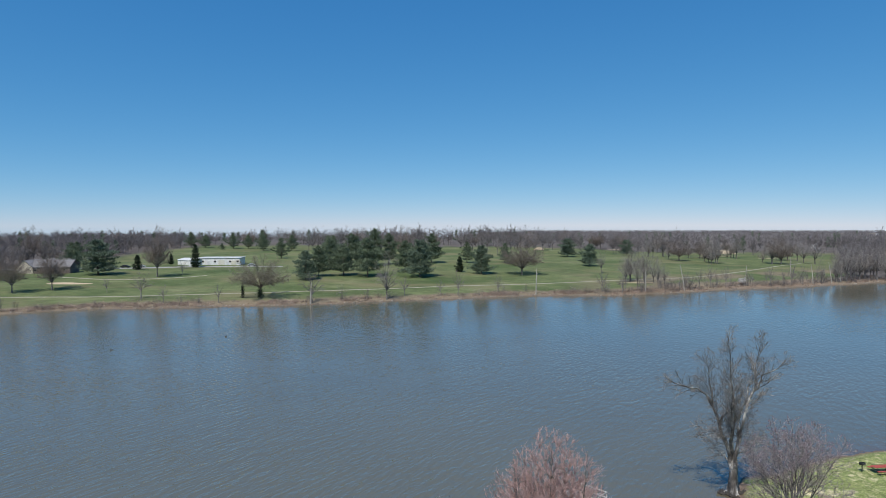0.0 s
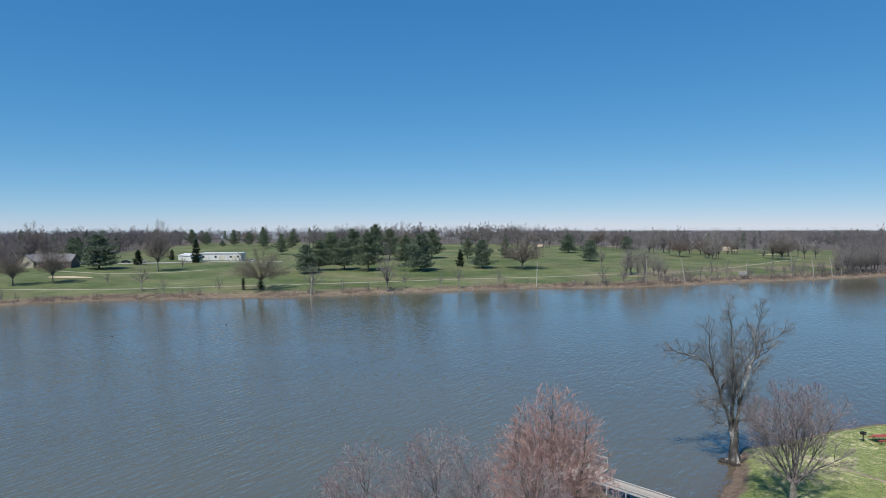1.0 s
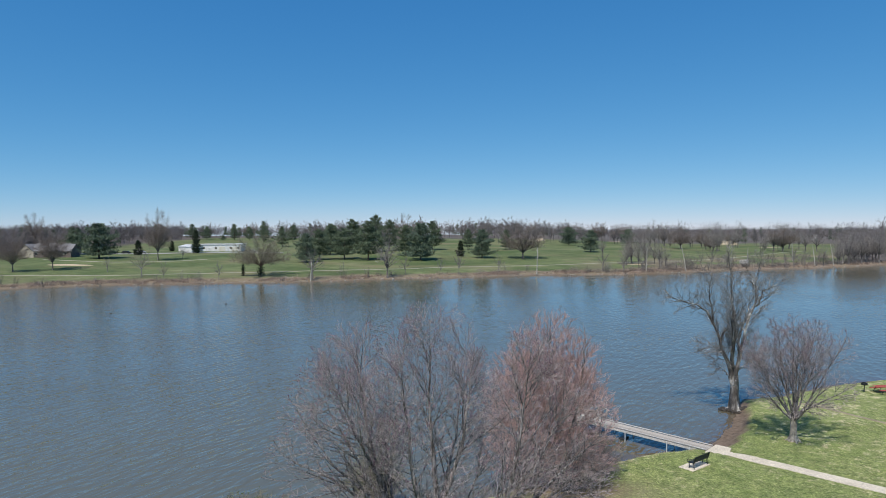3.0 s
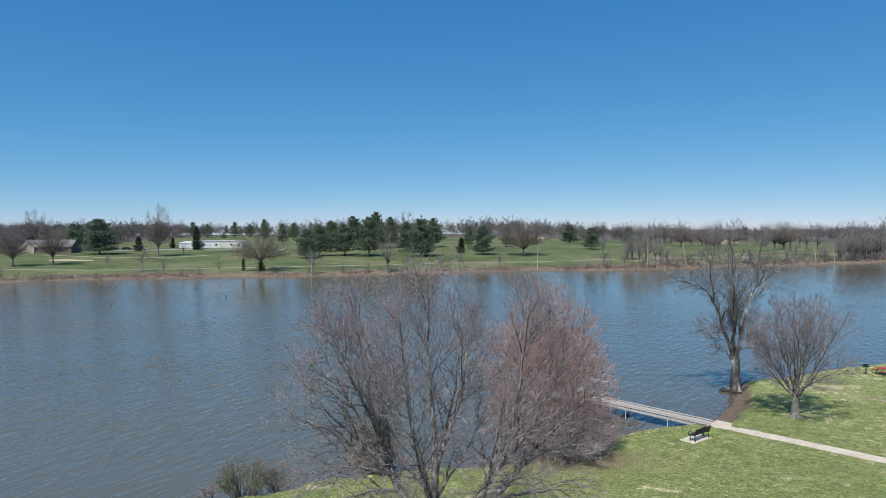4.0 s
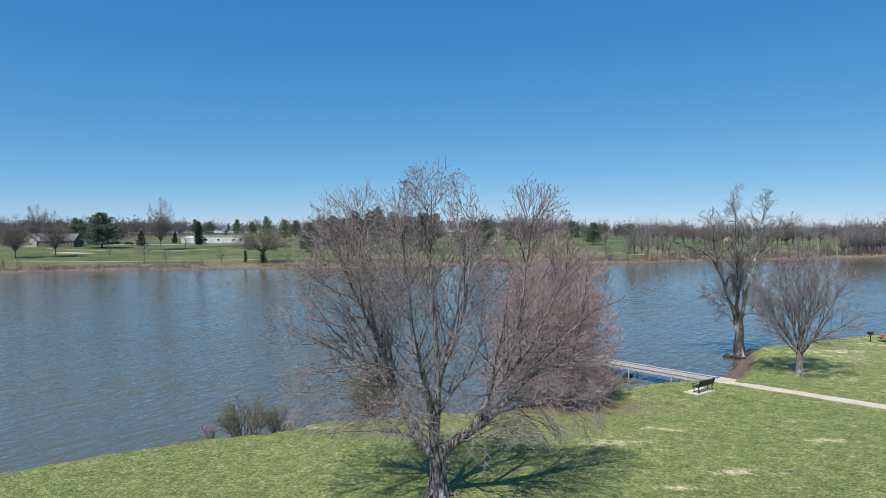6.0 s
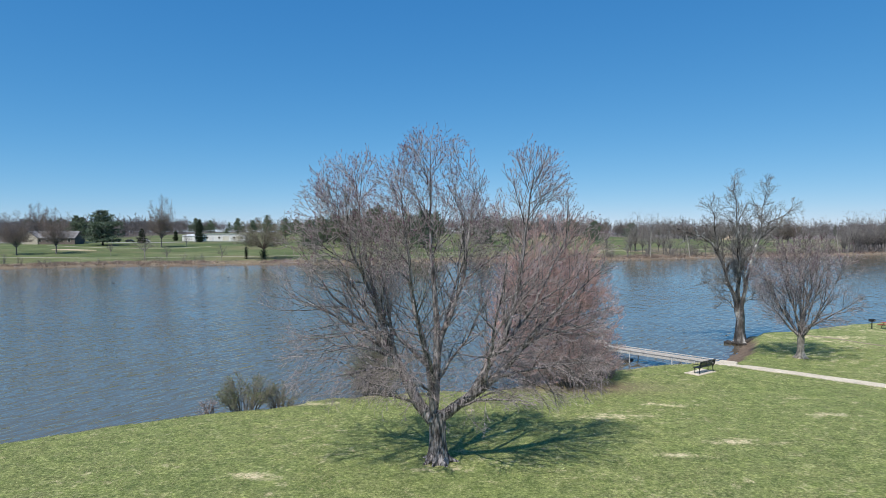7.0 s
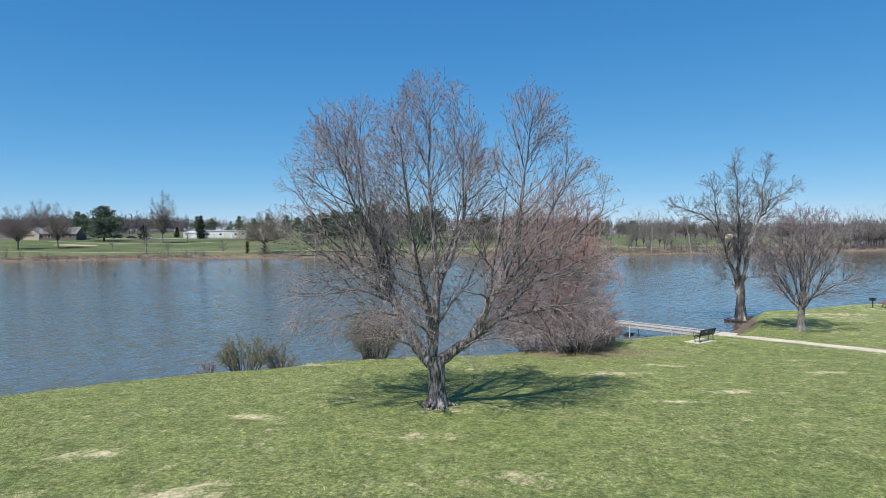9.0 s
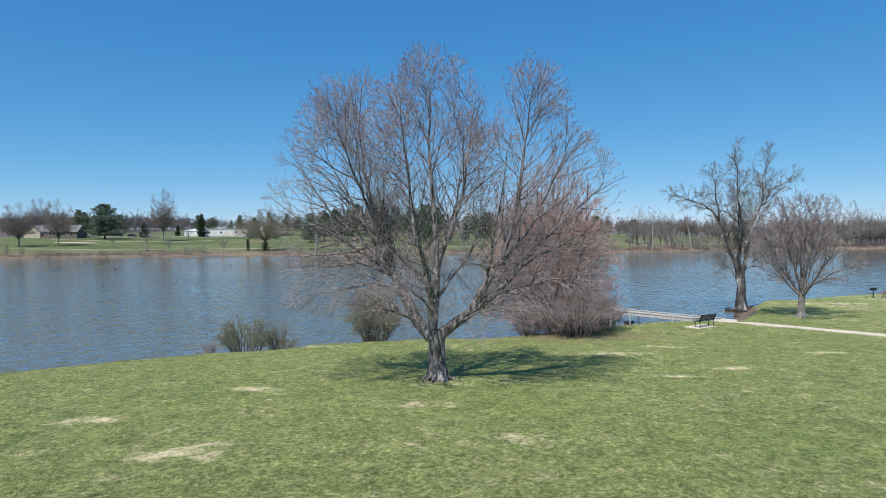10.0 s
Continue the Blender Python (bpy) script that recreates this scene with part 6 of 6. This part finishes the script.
def walls(w, d, eave, rise):
    bm = bmesh.new()
    a = [bm.verts.new((-w / 2, y, z)) for y, z in ((-d / 2, -0.5), (d / 2, -0.5), (d / 2, eave), (0, eave + rise), (-d / 2, eave))]
    b = [bm.verts.new((w / 2, y, z)) for y, z in ((-d / 2, -0.5), (d / 2, -0.5), (d / 2, eave), (0, eave + rise), (-d / 2, eave))]
    bm.faces.new(a[::-1])
    bm.faces.new(b)
    for i in range(5):
        j = (i + 1) % 5
        bm.faces.new((a[i], a[j], b[j], b[i]))
    bmesh.ops.recalc_face_normals(bm, faces=bm.faces)
    return bm


def window_part(base, x, y, z, w, h, turn=0.0, frame_m=None):
    win = part("window", box(w + 0.16, 0.08, h + 0.16, (0, 0, 0)), frame_m or M["cream"], base)
    win.matrix_basis = pose(x, y, z, 0, 0, turn)
    pane = part("pane", box(w, 0.03, h, (0, -0.05, 0.08)), M["dark_glass"], win)
    return win


def house(x, y, turn, w, d, eave, rise, wall, roof, label, name="house", wins=3, door=True):
    base = thing(name, (x, y, gz(x, y), 0, 0, turn), label, "building")
    part("wall", walls(w, d, eave, rise), wall, base)
    part("roof", gable(w, d, eave, rise), roof, base)
    for k in range(wins):
        window_part(base, -w / 2 + w * (k + 0.6) / (wins + 0.4), -d / 2 - 0.03, 1.0, 1.2, 1.1)
    if door:
        part("door", box(1.0, 0.08, 2.05, (-w / 2 + 1.1, -d / 2 - 0.03, 0)), M["brick_wall"], base)
    return base


club = house(-190, 288, 8, 17, 9, 2.9, 2.9, M["brick_wall"], M["roof"], "long brick clubhouse with a grey shingled gable roof", wins=5)
part("gable_front", walls(9, 8, 2.9, 2.9), M["tan_wall"], club, "tan gable end").matrix_basis = pose(-10.5, 0.2, 0, 0, 0, 78)
part("gable_roof", gable(9, 8, 2.95, 2.9), M["roof"], club).matrix_basis = pose(-10.5, 0.2, 0, 0, 0, 78)
house(-199, 307, 6, 13, 8, 2.7, 2.3, M["brick_wall"], M["roof"], "low brick wing with a grey roof", wins=3)

shed = thing("white_building", (-132, 343, gz(-132, 341), 0, 0, 6), "long low white building with a pale metal roof", "building")
part("wall", box(22, 11, 4.0, (0, 0, -0.4)), M["white_wall"], shed)
part("roof", box(22.6, 11.6, 0.35, (0, 0, 3.6), 0.05), M["roof_white"], shed)
part("end_wall", walls(12, 9, 2.6, 0.9), M["white_wall"], shed).matrix_basis = pose(-15.6, -3.5, 0, 0, 0, -38)
part("end_roof", gable(12, 9, 2.65, 0.9, 0.3), M["roof_white"], shed).matrix_basis = pose(-15.6, -3.5, 0, 0, 0, -38)
for k, (x, w, h) in enumerate([(1, 3.2, 2.6), (4.4, 1.0, 2.1), (7.5, 2.8, 2.4), (-6, 1.0, 2.1)]):
    part("door", box(w, 0.1, h, (x, -5.53, 0)), M["roof_white"] if k % 2 else M["cream"], shed)
for x in (-9, -2.5, 5.6, 9.6):
    window_part(shed, x, -5.53, 1.3, 1.1, 0.9)


def car(x, y, turn, paint, label):
    base = thing("car", (x, y, gz(x, y) + 0.05, 0, 0, turn), label, "car", "parked cars")
    bm = bmesh.new()
    prof = [(-2.2, 0.35), (2.2, 0.35), (2.25, 0.75), (1.2, 0.92), (0.6, 1.42), (-1.2, 1.45), (-1.9, 0.98), (-2.25, 0.9)]
    a = [bm.verts.new((px, -0.85, pz)) for px, pz in prof]
    b = [bm.verts.new((px, 0.85, pz)) for px, pz in prof]
    bm.faces.new(a)
    bm.faces.new(b[::-1])
    for i in range(8):
        j = (i + 1) % 8
        bm.faces.new((a[i], b[i], b[j], a[j]))
    bmesh.ops.recalc_face_normals(bm, faces=bm.faces)
    bmesh.ops.bevel(bm, geom=bm.edges[:], offset=0.07, segments=2, affect="EDGES")
    part("body", bm, paint, base)
    for s in (-1, 1):
        part("window", box(1.9, 0.02, 0.38, (-0.35, s * 0.86, 0.97)), M["dark_glass"], base)
        for q in (-1.35, 1.35):
            part("wheel", tube_bm([(q, s * 0.66, 0.33), (q, s * 0.88, 0.33)], 0.33, 14), M["rubber"], base)


car(-178, 313.5, 12, M["paint_dark"], "dark car parked beside the access road")
car(-172, 316, 12, M["paint_dark"], "dark car parked near the clubhouse")
car(-166, 320, 15, M["paint_silver"], "silver car parked near the clubhouse")
car(-112, 333, 4, M["paint_silver"], "silver car parked by the white building")


def bunker(x, y, a, b, turn, seed, label, rise=0.0):
    rng = np.random.default_rng(seed)
    n, rings = 28, 5
    th = np.arange(n) * 2 * np.pi / n
    edge = 1 + 0.18 * np.sin(2 * th + rng.uniform(0, 6)) + 0.12 * np.sin(3 * th + rng.uniform(0, 6))
    V = [(x, y, gz(x, y) + 0.05 + rise / 2)]
    for r in range(1, rings + 1):
        q = r / rings
        px, py = np.cos(th) * a * edge * q, np.sin(th) * b * edge * q
        c, s = math.cos(radians(turn)), math.sin(radians(turn))
        X, Y = x + px * c - py * s, y + px * s + py * c
        V += list(zip(X, Y, ground_z(X, Y) + (0.08 + rise * (py / b + 1) / 2 if r < rings else -0.1)))
    F = [(0, 1 + i, 1 + (i + 1) % n) for i in range(n)]
    me = bpy.data.meshes.new("bunker")
    quads = [(1 + (r - 1) * n + i, 1 + r * n + i, 1 + r * n + (i + 1) % n, 1 + (r - 1) * n + (i + 1) % n) for r in range(1, rings) for i in range(n)]
    me.from_pydata(V, [], F + quads)
    tagged(part("sand_bunker", me, M["sand"]), label, "bunker", kind="structure")


bunker(-161, 252, 9.5, 3.2, 10, 151, "pale sand bunker beside the fairway")
bunker(221, 525, 8, 5, 0, 152, "tan sand bunker with a steep face on the far fairway", 3.6)
bunker(65, 507, 4.5, 3, 0, 153, "tan sand bunker on the rise", 1.7)
bunker(142, 570, 9, 3, 0, 154, "tan sand bunker near the woods")
bunker(81, 284, 8, 1.6, 10, 155, "narrow sandy strip near the shore")
bunker(230, 470, 8, 2.5, 0, 156, "tan sand bunker on the far fairway")


def far_houses():
    rng = np.random.default_rng(160)
    proto = house(1080, 1960, 10, 13, 8, 3.4, 2.2, M["tan_wall"], M["roof"], "small tan house with a grey roof among the far woods", wins=4)
    tagged(proto, group="far houses")
    for k in range(5):
        x, y = rng.uniform(900, 1700), rng.uniform(1800, 2500)
        copy_thing(proto, pose(x, y, gz(x, y), 0, 0, rng.uniform(-30, 30)))


far_houses()


# ducks on the lake, each a still body and neck set like a float
def duck_mark(x, y, turn):
    bm = bmesh.new()
    bmesh.ops.create_uvsphere(bm, u_segments=12, v_segments=8, radius=0.16)
    bmesh.ops.transform(bm, matrix=Matrix.Diagonal((1.6, 0.8, 0.6, 1)), verts=bm.verts)
    ob = part("buoy", merge(bm, tube_bm([(0.18, 0, 0.04), (0.22, 0, 0.15), (0.24, 0, 0.26)], 0.04, 8)), M["feather"])
    ob.matrix_basis = pose(x, y, 0.05, 0, 0, turn)
    tagged(ob, "small dark duck on the open water", "buoy", "floats on the lake")


duck_mark(-58.3, 155.9, 0)
duck_mark(-77.5, 138.6, 200)


# ---- lawn blades, last ----
def lawn():
    rng = np.random.default_rng(170)
    n = 640000
    u = rng.random(n)
    y = 15 + 46 * u**1.8
    x = rng.uniform(-1, 1, n) * (y * 0.78 + 3) + 0.5 - 0.03 * y
    _, d = near_z(x, y)
    along = (x - JUNCTION[0]) * U[0] + (y - JUNCTION[1]) * U[1]
    across = (x - JUNCTION[0]) * W[0] + (y - JUNCTION[1]) * W[1]
    paved = ((along > -0.8) & (np.abs(across) < 0.72)) | ((np.abs(along) < 1.1) & (np.abs(across + 0.3) < 1.75)) | (np.hypot((x - PAD[0]) / 1.25, (y - PAD[1]) / 0.95) < 1)
    keep = (d > 0.55) & ~paved & (rng.random(n) > 1.5 * np.clip(dryness(x, y) - 0.32, 0, 0.64)) & ~((x > 20.3) & (x < 31) & (d < 2.7 + 0.7 * rng.random(n)))
    x, y = x[keep], y[keep]
    m = len(x)
    z = ground_z(x, y)
    h = rng.uniform(0.012, 0.036, m) * (1 + 0.4 * ripple(x, y, 3, 171) + 0.6 * ripple(x, y, 0.7, 172)) * (1 + y / 60) * np.where(d[keep] < 1.6, 1.8, 1.0)
    a = rng.uniform(0, 6.28, m)
    w = np.stack([np.cos(a), np.sin(a), 0 * a], 1) * (rng.uniform(0.005, 0.011, m) * (1 + y / 40))[:, None]
    foot = np.stack([x, y, z - 0.01], 1)
    tip = foot + np.stack([rng.normal(size=m) * 0.9, rng.normal(size=m) * 0.9, np.ones(m)], 1) * h[:, None]
    V = np.stack([foot - w, foot + w, tip], 1).reshape(-1, 3)
    straw = np.repeat(np.clip((rng.random(m) < 0.05 + 0.7 * dryness(x, y)) * 1.0 + (d[keep] < 1.3) * 0.5 * rng.random(m), 0, 1), 3)
    tagged(part("grass", mesh_np("grass", V, np.arange(len(V)).reshape(-1, 3), straw=straw), M["grass"]), "short spring grass with straw patches on the lawn", "grass", kind="stuff")


lawn()
